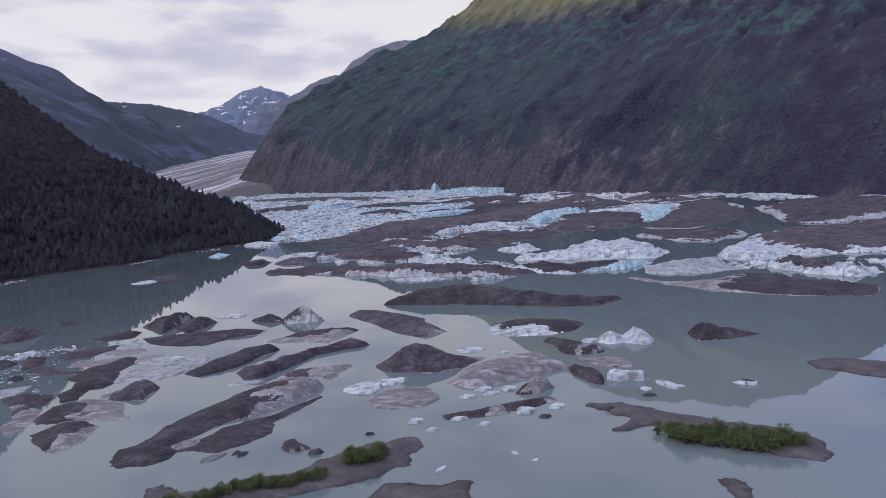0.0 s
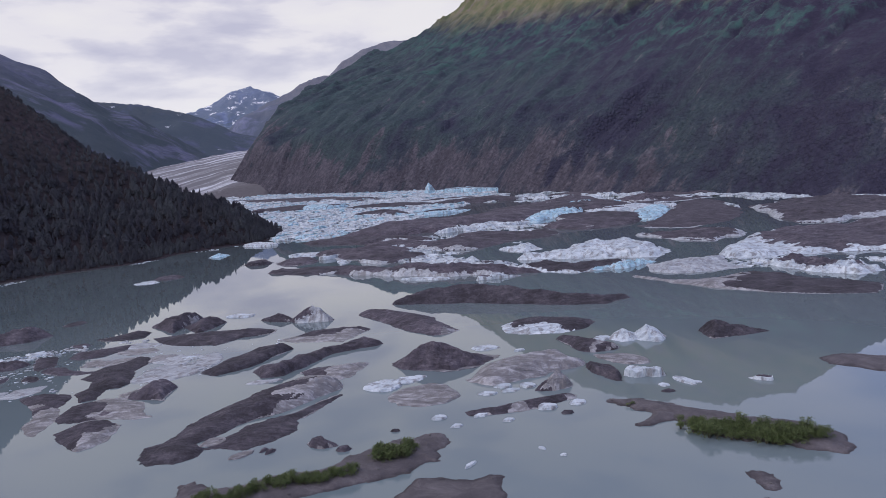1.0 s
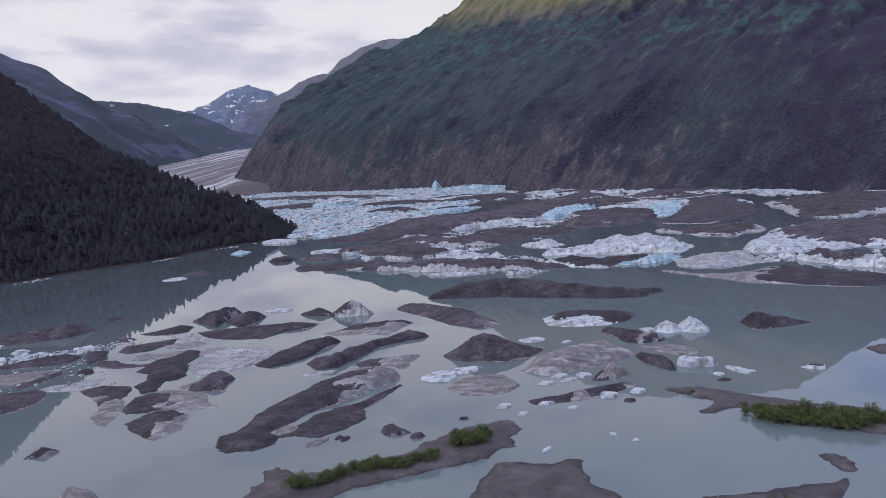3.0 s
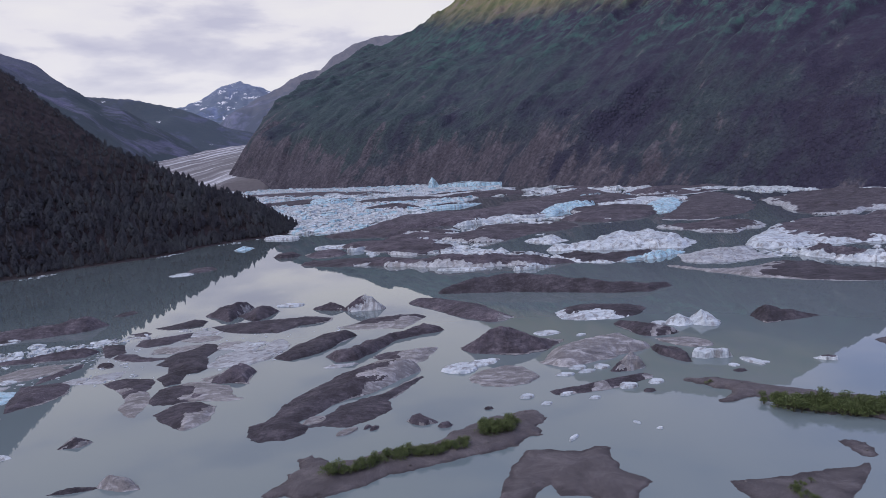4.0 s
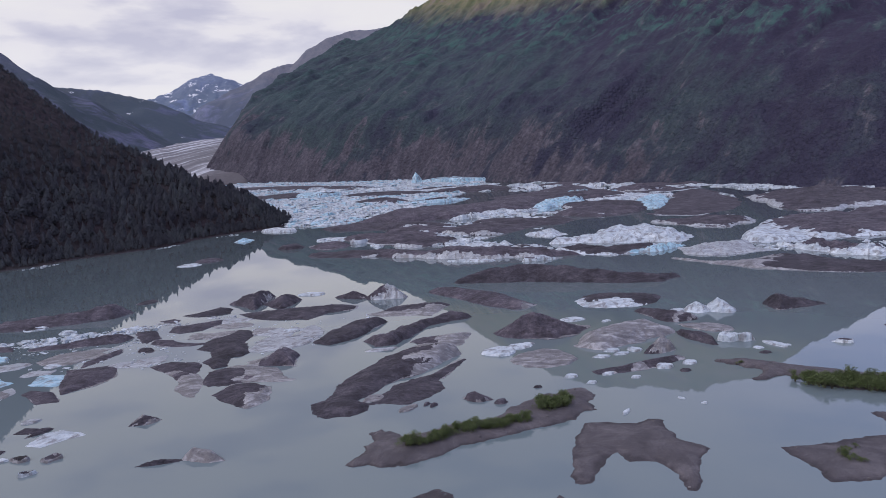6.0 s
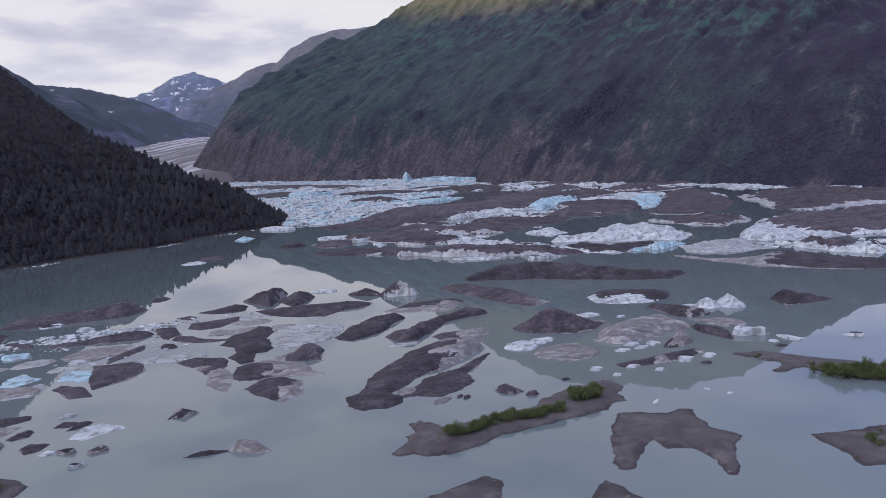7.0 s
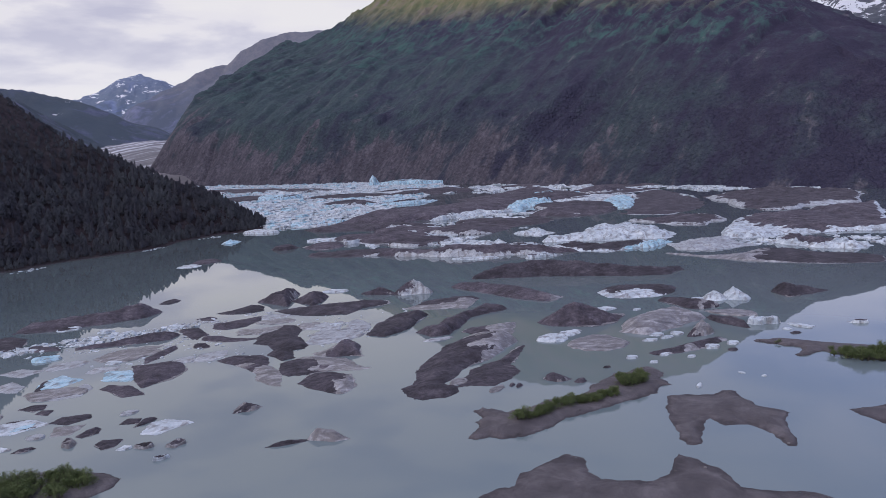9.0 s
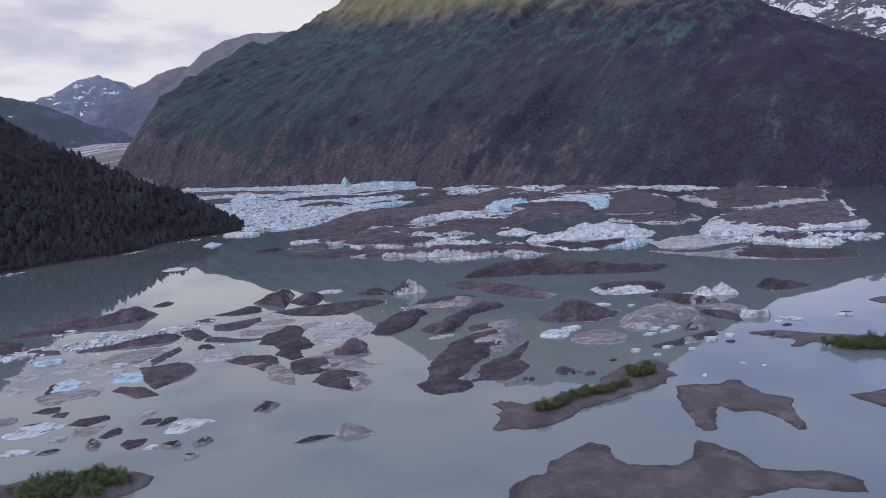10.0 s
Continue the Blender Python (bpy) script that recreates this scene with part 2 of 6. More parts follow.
def make_mountain():
    """The big mountain: dark scrub, greener towards the valley, bare rock at the foot, meadow and teal alder high up."""
    m, t, b = material("scrub_covered_slope")
    v = object_coords(t, plan=True)
    s = t.nodes.new("ShaderNodeSeparateXYZ")
    t.links.new(v, s.inputs[0])
    n = t.nodes.new("ShaderNodeMapping")
    n.inputs["Scale"].default_value = (1, 0.22, 0.3)
    t.links.new(object_coords(t, turn=(0, 0, 55), plan=True), n.inputs[0])
    big, mid, fine = noise_tex(t, v, 0.0035, 5, 0.6, 0.6), noise_tex(t, v, 0.016, 7, 0.62, 0.5), noise_tex(t, v, 0.11, 6, 0.68)
    streak, hair = noise_tex(t, n.outputs[0], 0.018, 6, 0.6, 0.5), noise_tex(t, n.outputs[0], 0.075, 6, 0.66, 0.4)

    def blend(*pairs):
        out = None
        for k, w in pairs:
            out = maths(t, "MULTIPLY_ADD", k, w, 0.0 if out is None else out)
        return out

    def band(sock, a, c, top=1.0, flip=False):
        ends = ((top,) * 3, (0, 0, 0)) if flip else ((0, 0, 0), (top,) * 3)
        span = max(abs(a), abs(c), 1.0) * 2
        return ramp(t, [(0.5 + a / span, ends[0]), (0.5 + c / span, ends[1])], maths(t, "MULTIPLY_ADD", sock, 1 / span, 0.5))

    x, y, z = s.outputs
    # scrub tones include a blue haze, with the darkest one lifted for it
    c = ramp(t, [(0.36, (0.030, 0.031, 0.051)), (0.50, (0.042, 0.043, 0.068)), (0.66, (0.064, 0.065, 0.092))], blend((streak, 0.25), (mid, 0.35), (fine, 0.40)))
    # browner towards the east
    c = mix_rgb(t, band(x, 250, 1000), c, mix_rgb(t, 1.0, c, (0.92, 0.80, 0.84), "MULTIPLY"))
    west = band(x, -300, 900, flip=True)
    patch = blend((big, 0.35), (streak, 0.35), (mid, 0.3), (west, 0.16))
    green = ramp(t, [(0.42, (0.040, 0.057, 0.065)), (0.62, (0.064, 0.090, 0.092))], blend((fine, 0.5), (hair, 0.5)))
    c = mix_rgb(t, ramp(t, [(0.50, (0, 0, 0)), (0.66, (0.95, 0.95, 0.95))], patch), c, green)
    # meadow and bright alder high up
    climb = blend((y, -0.25), (z, 1.0), (blend((big, 0.4), (streak, 0.4), (mid, 0.2)), 200.0), (x, -0.23))
    teal = mix_rgb(t, ramp(t, [(0.49, (0, 0, 0)), (0.62, (0.85, 0.85, 0.85))], blend((mid, 0.6), (hair, 0.4))), c, (0.052, 0.112, 0.098))
    c = mix_rgb(t, band(climb, -185, -130), c, teal)
    meadow = ramp(t, [(0.40, (0.105, 0.125, 0.062)), (0.52, (0.165, 0.155, 0.090)), (0.62, (0.20, 0.168, 0.145))], blend((streak, 0.6), (mid, 0.4)))
    c = mix_rgb(t, band(climb, -98, -28), c, meadow)
    # bare rock
    rock = ramp(t, [(0.36, (0.040, 0.036, 0.047)), (0.50, (0.074, 0.067, 0.083)), (0.66, (0.16, 0.148, 0.168))], blend((fine, 0.4), (mid, 0.25), (hair, 0.35)))
    bare = blend((streak, 0.5), (mid, 0.3), (hair, 0.2))
    bare = maths(t, "ADD", bare, maths(t, "MULTIPLY", band(z, 45, 215, flip=True), band(x, 300, 620, 0.15, True)))
    bare = maths(t, "ADD", bare, maths(t, "MULTIPLY", band(z, 150, 420, flip=True), band(x, -650, -330, 0.12, True)))
    c = mix_rgb(t, ramp(t, [(0.575, (0, 0, 0)), (0.63, (0.92, 0.92, 0.92))], bare), c, rock)
    t.links.new(c, b.inputs["Base Color"])
    b.inputs["Roughness"].default_value, b.inputs["Specular IOR Level"].default_value = 0.95, 0.1
    cells = t.nodes.new("ShaderNodeTexVoronoi")
    cells.inputs["Scale"].default_value = 0.10
    t.links.new(v, cells.inputs["Vector"])
    small = t.nodes.new("ShaderNodeTexVoronoi")
    small.inputs["Scale"].default_value = 0.19
    t.links.new(v, small.inputs["Vector"])
    # leafy crowns stand out of the lower slopes
    crowns = maths(t, "MULTIPLY", blend((cells.outputs["Distance"], -0.9), (small.outputs["Distance"], -0.5)), band(z, 150, 330, 1.0, True))
    bump(t, b, maths(t, "ADD", blend((mid, 0.6), (fine, 0.4), (streak, 0.5)), crowns), 1.0, 4.8)
    return m


def make_moraine():
    """Glacier tongue: pale ice with dark stripes of rubble drawn out along the flow."""
    m, t, b = material("striped_glacier_ice")
    v = object_coords(t, turn=(0, 0, 19), plan=True)
    n = t.nodes.new("ShaderNodeMapping")
    n.inputs["Scale"].default_value = (1, 0.06, 0.2)
    t.links.new(v, n.inputs[0])
    stripe, fine = noise_tex(t, n.outputs[0], 0.012, 5, 0.6, 0.3), noise_tex(t, v, 0.06, 6, 0.7)
    f = maths(t, "ADD", maths(t, "MULTIPLY", stripe, 0.85), maths(t, "MULTIPLY", fine, 0.15))
    c = ramp(t, [(0.45, (0.095, 0.092, 0.106)), (0.525, (0.18, 0.18, 0.20)), (0.59, (0.46, 0.475, 0.515))], f)
    s = t.nodes.new("ShaderNodeSeparateXYZ")
    t.links.new(object_coords(t, plan=True), s.inputs[0])
    snout = maths(t, "ADD", maths(t, "MULTIPLY_ADD", s.outputs[1], 0.0005, -1.0), maths(t, "MULTIPLY_ADD", s.outputs[0], -0.0005, maths(t, "MULTIPLY", fine, 0.12)))
    c = mix_rgb(t, ramp(t, [(0.75, (1, 1, 1)), (0.86, (0, 0, 0))], snout), c, mix_rgb(t, fine, (0.055, 0.050, 0.056), (0.12, 0.11, 0.118)))
    t.links.new(c, b.inputs["Base Color"])
    b.inputs["Roughness"].default_value = 0.8
    return m


def plain(name, a, c, scale, rough=0.8, detail=5):
    m, t, b = material(name)
    f = noise_tex(t, object_coords(t, world_space=True), scale, detail, 0.65)
    t.links.new(ramp(t, [(0.35, a), (0.65, c)], f), b.inputs["Base Color"])
    b.inputs["Roughness"].default_value = rough
    b.inputs["Specular IOR Level"].default_value = 0.2
    return m


def leafy(name, a, c, scale):
    """Foliage that lets part of the light through."""
    m = plain(name, a, c, scale, 0.8)
    t = m.node_tree
    b = t.nodes["Principled BSDF"]
    through_leaf, both = t.nodes.new("ShaderNodeBsdfTranslucent"), t.nodes.new("ShaderNodeMixShader")
    t.links.new(b.inputs["Base Color"].links[0].from_socket, through_leaf.inputs[0])
    both.inputs[0].default_value = 0.45
    t.links.new(b.outputs[0], both.inputs[1])
    t.links.new(through_leaf.outputs[0], both.inputs[2])
    t.links.new(both.outputs[0], t.nodes["Material Output"].inputs["Surface"])
    return m


DEBRIS, GRAVEL, WATER = make_debris(), make_gravel(), make_water()
WHITE = make_ice("white_ice", (0.17, 0.20, 0.23), (0.40, 0.455, 0.50), (0.62, 0.67, 0.70), 0.5)
BLUE = make_ice("blue_ice", (0.12, 0.23, 0.30), (0.28, 0.46, 0.56), (0.54, 0.67, 0.73), 0.5)
GREY = make_ice("dirty_grey_ice", (0.050, 0.047, 0.052), (0.15, 0.145, 0.152), (0.37, 0.37, 0.385), 0.9)
PALE = make_ice("pale_wet_ice", (0.16, 0.172, 0.19), (0.28, 0.30, 0.325), (0.46, 0.49, 0.515), 0.8)
ICES = {"pale": PALE, "white": WHITE, "blue": BLUE, "grey": GREY}
SCRUB = make_mountain()
FOREST_FLOOR = make_slope("wooded_slope", ((0.036, 0.028, 0.036), (0.058, 0.046, 0.054), (0.082, 0.068, 0.073)), ((0.04, 0.036, 0.036), (0.055, 0.05, 0.048)), 1.1, lush=(0.054, 0.048, 0.052))
# stone of the distant ranges, with the blue of haze put into its colour
HAZED_STONE = ((0.082, 0.090, 0.145), (0.125, 0.134, 0.20), (0.175, 0.184, 0.245))
# left range: its purple-blue haze is painted into the slope colours
FAR_SLOPE = make_slope("hazed_mountain_rock", ((0.104, 0.106, 0.178), (0.150, 0.152, 0.235), (0.195, 0.198, 0.27)), ((0.125, 0.13, 0.195), (0.165, 0.17, 0.23)), 0.60, (0.675, 0.00006), lush=(0.06, 0.08, 0.09), stone=HAZED_STONE)
SNOWY = make_slope("snow_patched_rock", ((0.05, 0.06, 0.08), (0.08, 0.09, 0.11), (0.11, 0.118, 0.135)), ((0.10, 0.108, 0.13), (0.14, 0.148, 0.168)), 0.58, (0.595, 0.0001), lush=(0.06, 0.08, 0.09), stone=HAZED_STONE)
# peak and ridge colours are paled and blued to stand in for haze
PEAKS = make_slope("hazed_peak_rock", ((0.144, 0.186, 0.324), (0.198, 0.246, 0.390), (0.246, 0.294, 0.426)), ((0.156, 0.194, 0.282), (0.204, 0.240, 0.324)), 0.60, (0.60, 0.00006), lush=(0.132, 0.168, 0.204), stone=((0.108, 0.144, 0.228), (0.150, 0.192, 0.288), (0.204, 0.240, 0.330)))
# valley shoulder: scrub tones lightened towards blue as painted haze
SHOULDER = make_slope("hazed_shoulder_scrub", ((0.088, 0.098, 0.165), (0.122, 0.134, 0.205), (0.155, 0.165, 0.225)), ((0.12, 0.125, 0.135), (0.165, 0.165, 0.16)), 0.62, (0.645, 0.00008), lush=(0.078, 0.10, 0.12), stone=HAZED_STONE)
RIDGE = make_slope("hazed_ridge_rock", ((0.154, 0.171, 0.275), (0.204, 0.220, 0.325), (0.253, 0.270, 0.363)), ((0.165, 0.174, 0.209), (0.209, 0.209, 0.237)), 0.58, (0.72, 0.00004), lush=(0.110, 0.132, 0.171), stone=((0.132, 0.138, 0.182), (0.176, 0.182, 0.226), (0.231, 0.231, 0.264)))
LEAF = plain("leaves", (0.045, 0.068, 0.022), (0.125, 0.155, 0.058), 0.8, 0.6)
# haze over the hillside is mixed into the crown and needle colours
CROWN = leafy("hazed_broad_leaves", (0.066, 0.064, 0.082), (0.112, 0.122, 0.135), 0.03)
STONE = plain("pale_stone", (0.07, 0.064, 0.067), (0.16, 0.15, 0.15), 0.7, 0.85)
NEEDLE = leafy("hazed_needles", (0.072, 0.068, 0.088), (0.115, 0.117, 0.132), 0.035)
BARK = plain("bark", (0.05, 0.042, 0.036), (0.10, 0.085, 0.07), 2.0, 0.9)


# ---- builders ----
def spot(x, y, z=0.0, turn=0.0):
    """A place of the plan."""
    return pose(x * PLAN, y * PLAN, z * PLAN, 0, 0, turn)


def link_mesh(name, verts, faces, mat, parent=None, smooth=False):
    me = bpy.data.meshes.new(name)
    me.from_pydata([(v[0] * PLAN, v[1] * PLAN, v[2] * PLAN) for v in verts], [], [tuple(int(i) for i in f) for f in faces])
    me.materials.append(mat)
    if smooth:
        me.polygons.foreach_set("use_smooth", [True] * len(me.polygons))
    me.update()
    ob = new(name, me)
    if parent is not None:
        ob.parent = parent
    return ob


class Field:
    """Smooth value noise on numpy arrays."""

    def __init__(self, seed):
        self.grid = np.random.RandomState(seed).rand(256, 256)

    def at(self, x, y):
        xi, yi = np.floor(x).astype(int), np.floor(y).astype(int)
        fx, fy = x - xi, y - yi
        fx, fy = fx * fx * fx * (fx * (fx * 6 - 15) + 10), fy * fy * fy * (fy * (fy * 6 - 15) + 10)
        g = self.grid
        a, b = g[xi % 256, yi % 256], g[(xi + 1) % 256, yi % 256]
        c, d = g[xi % 256, (yi + 1) % 256], g[(xi + 1) % 256, (yi + 1) % 256]
        return (a + (b - a) * fx) * (1 - fy) + (c + (d - c) * fx) * fy

    def fractal(self, x, y, octaves=5, gain=0.5):
        out, amp, total = 0.0, 1.0, 0.0
        for k in range(octaves):
            out = out + amp * (self.at(x + 17.3 * k, y + 9.1 * k) * 2 - 1)
            total += amp
            x, y, amp = x * 2.03, y * 2.03, amp * gain
        return out / total

    def ridged(self, x, y, octaves=5, gain=0.5):
        out, amp, total = 0.0, 1.0, 0.0
        for k in range(octaves):
            out = out + amp * (1 - np.abs(self.at(x + 31.7 * k, y + 5.3 * k) * 2 - 1) * 2)
            total += amp
            x, y, amp = x * 2.07, y * 2.07, amp * gain
        return out / total


def inside_distance(x, y, poly):
    """Distance to the outline of poly: positive inside, negative outside; and the way along it."""
    best, along, inside, run = np.full(x.shape, 1e9), np.zeros(x.shape), np.zeros(x.shape, bool), 0.0
    for (ax, ay), (bx, by) in zip(poly, poly[1:] + poly[:1]):
        length = math.hypot(bx - ax, by - ay)
        ux, uy = (bx - ax) / length, (by - ay) / length
        s = np.clip((x - ax) * ux + (y - ay) * uy, 0, length)
        d = np.hypot(x - ax - s * ux, y - ay - s * uy)
        near = d < best
        along = np.where(near, run + s, along)
        best = np.minimum(best, d)
        inside ^= ((ay > y) != (by > y)) & (x < (bx - ax) * (y - ay) / (by - ay + 1e-12) + ax)
        run += length
    return np.where(inside, best, -best), along


def height_sheet(name, x0, x1, y0, y1, step, height, mat, keep=-12.0):
    xs, ys = np.arange(x0, x1 + step, step), np.arange(y0, y1 + step, step)
    gx, gy = np.meshgrid(xs, ys)
    gz = height(gx, gy)
    ny, nx = gx.shape
    idx = np.arange(nx * ny).reshape(ny, nx)
    quads = np.stack([idx[:-1, :-1], idx[:-1, 1:], idx[1:, 1:], idx[1:, :-1]], -1).reshape(-1, 4)
    top = np.maximum.reduce([gz[:-1, :-1], gz[:-1, 1:], gz[1:, 1:], gz[1:, :-1]]).ravel()
    quads = quads[top > keep]
    used = np.unique(quads)
    remap = np.zeros(nx * ny, int)
    remap[used] = np.arange(len(used))
    verts = np.stack([gx.ravel(), gy.ravel(), gz.ravel()], -1)[used]
    return link_mesh(name, verts.tolist(), remap[quads].tolist(), mat, smooth=True)


# ---- lake and mountains ----
lake = link_mesh("water", [(-8000, -8000, 0), (8000, -8000, 0), (8000, 8000, 0), (-8000, 8000, 0)], [(0, 1, 2, 3)], WATER)
tagged(lake, "calm silty grey-green glacial lake mirroring the sky", "lake", kind="structure")

F1, F2, F3 = Field(3), Field(8), Field(21)
BIG_FOOT = [(-2600, 4325), (-850, 2760), (-400, 2350), (-60, 2080), (190, 1800), (360, 1510), (495, 1250), (630, 1045), (755, 925), (960, 870), (1370, 945), (3200, 1750), (3200, 6600), (-2600, 6600)]
WEST_CREST = [(-852, 2750, 10), (-800, 2800, 110), (-752, 2860, 198), (-752, 3418, 400), (-620, 4356, 665), (-163, 5197, 1075), (283, 5793, 1475), (900, 6500, 1900)]
EAST_CREST = [(1090, 890, 5), (1514, 1460, 130), (1711, 1832, 297), (1784, 2302, 605), (1793, 2793, 850), (1676, 3329, 1130), (1300, 4600, 1700)]


def beyond_crest(x, y, crest, left):
    """Height of the far side of a crest line of (x, y, z), and where that side is."""
    best, top, over = np.full(x.shape, 1e9), np.zeros(x.shape), np.zeros(x.shape, bool)
    for (ax, ay, az), (bx, by, bz) in zip(crest, crest[1:]):
        length = math.hypot(bx - ax, by - ay)
        ux, uy = (bx - ax) / length, (by - ay) / length
        t = np.clip((x - ax) * ux + (y - ay) * uy, 0, length)
        r = np.hypot(x - ax - t * ux, y - ay - t * uy)
        near = r < best
        top = np.where(near, az + (bz - az) * t / length, top)
        over = np.where(near, (ux * (y - ay) - uy * (x - ax) > 0) == left, over)
        best = np.minimum(best, r)
    return top - 1.4 * best + 18 * F3.fractal(x / 90, y / 90, 5) * np.clip(best / 60, 0, 1), over


def big_height(x, y):
    wx = 60 * F1.fractal(x / 300, y / 300, 3)
    d, s = inside_distance(x + wx * 0.5, y + wx * 0.5, BIG_FOOT)
    e = np.maximum(d, 0)
    bearing = np.degrees(np.arctan2(x, y))
    west, east = np.clip((12 - bearing) / 14, 0, 1), np.clip((bearing - 24) / 12, 0, 1)
    steep = 0.95 * e - 0.22 * np.maximum(e - 120, 0) - 0.14 * np.maximum(e - 500, 0)
    west_slope = np.interp(e, [0, 137, 555, 1341, 2272, 3014, 4000], [0, 190, 395, 650, 1043, 1427, 1850])
    east_slope = np.interp(e, [0, 150, 500, 1100, 1600, 2400, 4000], [0, 115, 300, 560, 800, 1150, 1850])
    z = np.where(d < 0, d * 1.2, west_slope * west + east_slope * east + steep * (1 - west - east))
    warp = 40 * F2.fractal(x / 180, y / 180, 3)
    gully = F1.ridged((s + warp) / 150, e / 900 + 3.1, 4, 0.55)
    z = z + np.clip(e / 160, 0, 1) * (1 - 0.5 * east) * (gully * 40 + 26 * F2.fractal(x / 350, y / 350, 5) + 14 * F3.ridged((s + warp) / 45, e / 260, 4, 0.6)) + np.clip(e / 40, 0, 1) * 6 * F3.fractal(x / 40, y / 40, 4)
    # steep slots cut into the cliffs at the foot
    slot = np.clip(F2.ridged((s + 0.35 * e + warp) / 120, e / 700 + 1.7, 2, 0.5) - 0.45, 0, 1)
    z = z - 34 * slot * np.clip(e / 25, 0, 1) * np.clip((230 - e) / 120, 0, 1) * (1 - east)
    z = np.where(z > 1300, 1300 + (z - 1300) * 0.35, z)
    for crest, left in ((WEST_CREST, True), (EAST_CREST, False)):
        side, over = beyond_crest(x, y, crest, left)
        z = np.where(over, np.minimum(z, side), z)
    # the summit steepens above the visible slope
    r = np.hypot(x, y)
    el = np.degrees(np.arctan2(z - 65, r))
    gain = np.interp(bearing, [3, 5.9, 9.3, 13.3, 16.2, 19.5, 24.9, 31, 36], [0, 0.12, 0.18, 0.22, 0.20, 0.20, 0.08, 0.12, 0])
    return np.where(el > 11, 65 + r * np.tan(np.radians(el + (el - 11) * gain)), z)


# the big mountain and its glacier are drawn on a larger plan, then set in place
SETTLE = Matrix.LocRotScale((-9.17, 2.17, 17.5), Matrix.Rotation(0.03646, 3, (-0.6238, 0.6803, -0.3848)), (0.6319, 0.6714, 0.6557))
mountain = height_sheet("mountain", -1500, 2500, 640, 6500, 9, big_height, SCRUB, keep=-40)
mountain.matrix_world = SETTLE
tagged(mountain, "steep dark green scrub-covered mountain with bare rock gullies", "mountain", kind="structure")

HILL_FOOT = [(-155.9, 769.0), (-152.3, 661.6), (-161.2, 630.7), (-183.0, 623.9), (-216.4, 588.3), (-243.0, 540.1), (-273.6, 515.4), (-298.4, 485.7), (-422.6, 361.9), (-766.0, 302.9), (-1971.4, 448.0), (-1389.5, 1518.5), (-416.1, 1043.7), (-249.5, 890.1)]


def hill_height(x, y):
    d, s = inside_distance(x + 12 * F1.fractal(x / 60, y / 60, 3), y + 12 * F2.fractal(x / 60, y / 60, 3), HILL_FOOT)
    e = np.maximum(d, 0)
    z = np.where(d < 0, d * 0.25, 0.22 * np.minimum(e, 15) + 0.60 * np.maximum(e - 15, 0))
    z = z + np.clip(e / 80, 0, 1) * (14 * F1.fractal(x / 130, y / 130, 4) + 0.40 * np.clip(-x - 345, 0, 260))
    z = z + 1.5 * np.clip((z - 45) / 60, 0, 1)
    return np.where(z > 240, 240 + (z - 240) * 0.6, z)


hill = height_sheet("hillside", -1400, -140, 260, 1300, 8, hill_height, FOREST_FLOOR, keep=-4)
tagged(hill, "dark forested hillside sloping down to the lake shore", "hill", kind="structure")
def ridge_height(points, slope, seed, rough):
    """A range whose crest runs through points (x, y, z); it falls off to both sides."""
    f = Field(seed)

    def height(x, y):
        z = np.full(x.shape, -1e9)
        wob = 150 * f.fractal(x / 700, y / 700, 4)
        for (ax, ay, az), (bx, by, bz) in zip(points, points[1:]):
            length = math.hypot(bx - ax, by - ay)
            ux, uy = (bx - ax) / length, (by - ay) / length
            s = np.clip((x - ax) * ux + (y - ay) * uy, 0, length)
            d = np.hypot(x - ax - s * ux, y - ay - s * uy)
            z = np.maximum(z, az + (bz - az) * s / length - slope * np.abs(d + wob * np.clip(d / 200, 0, 1)))
        return z - 0.4 * rough + rough * f.ridged(x / 450, y / 450, 6, 0.55)

    return height


def at_bearing(bearing, elevation, distance):
    """A place by compass bearing from +y, elevation and distance, seen from the lake's middle."""
    a = radians(bearing)
    return (distance * math.sin(a), distance * math.cos(a), 65 + distance * math.tan(radians(elevation)))


# haze over these ranges comes from their material colours alone
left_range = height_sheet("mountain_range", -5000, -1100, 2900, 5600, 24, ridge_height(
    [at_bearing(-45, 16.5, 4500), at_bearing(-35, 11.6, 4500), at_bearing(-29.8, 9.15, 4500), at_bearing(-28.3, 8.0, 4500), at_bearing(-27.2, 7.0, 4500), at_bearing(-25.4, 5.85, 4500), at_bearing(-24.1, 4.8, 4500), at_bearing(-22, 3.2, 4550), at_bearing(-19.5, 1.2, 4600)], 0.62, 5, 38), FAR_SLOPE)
tagged(left_range, "hazy purple-grey mountain ridge beyond the valley", "mountain range", kind="structure")
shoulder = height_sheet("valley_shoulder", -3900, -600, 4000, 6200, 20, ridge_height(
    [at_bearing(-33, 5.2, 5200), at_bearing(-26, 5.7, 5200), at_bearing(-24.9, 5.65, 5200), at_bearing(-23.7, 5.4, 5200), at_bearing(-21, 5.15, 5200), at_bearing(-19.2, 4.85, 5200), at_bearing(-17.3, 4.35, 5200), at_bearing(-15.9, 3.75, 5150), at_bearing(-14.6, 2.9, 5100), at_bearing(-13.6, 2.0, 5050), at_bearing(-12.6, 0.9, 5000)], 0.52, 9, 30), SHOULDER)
tagged(shoulder, "rounded dull green valley shoulder tinted with haze and a few snow specks", "mountain", kind="structure")
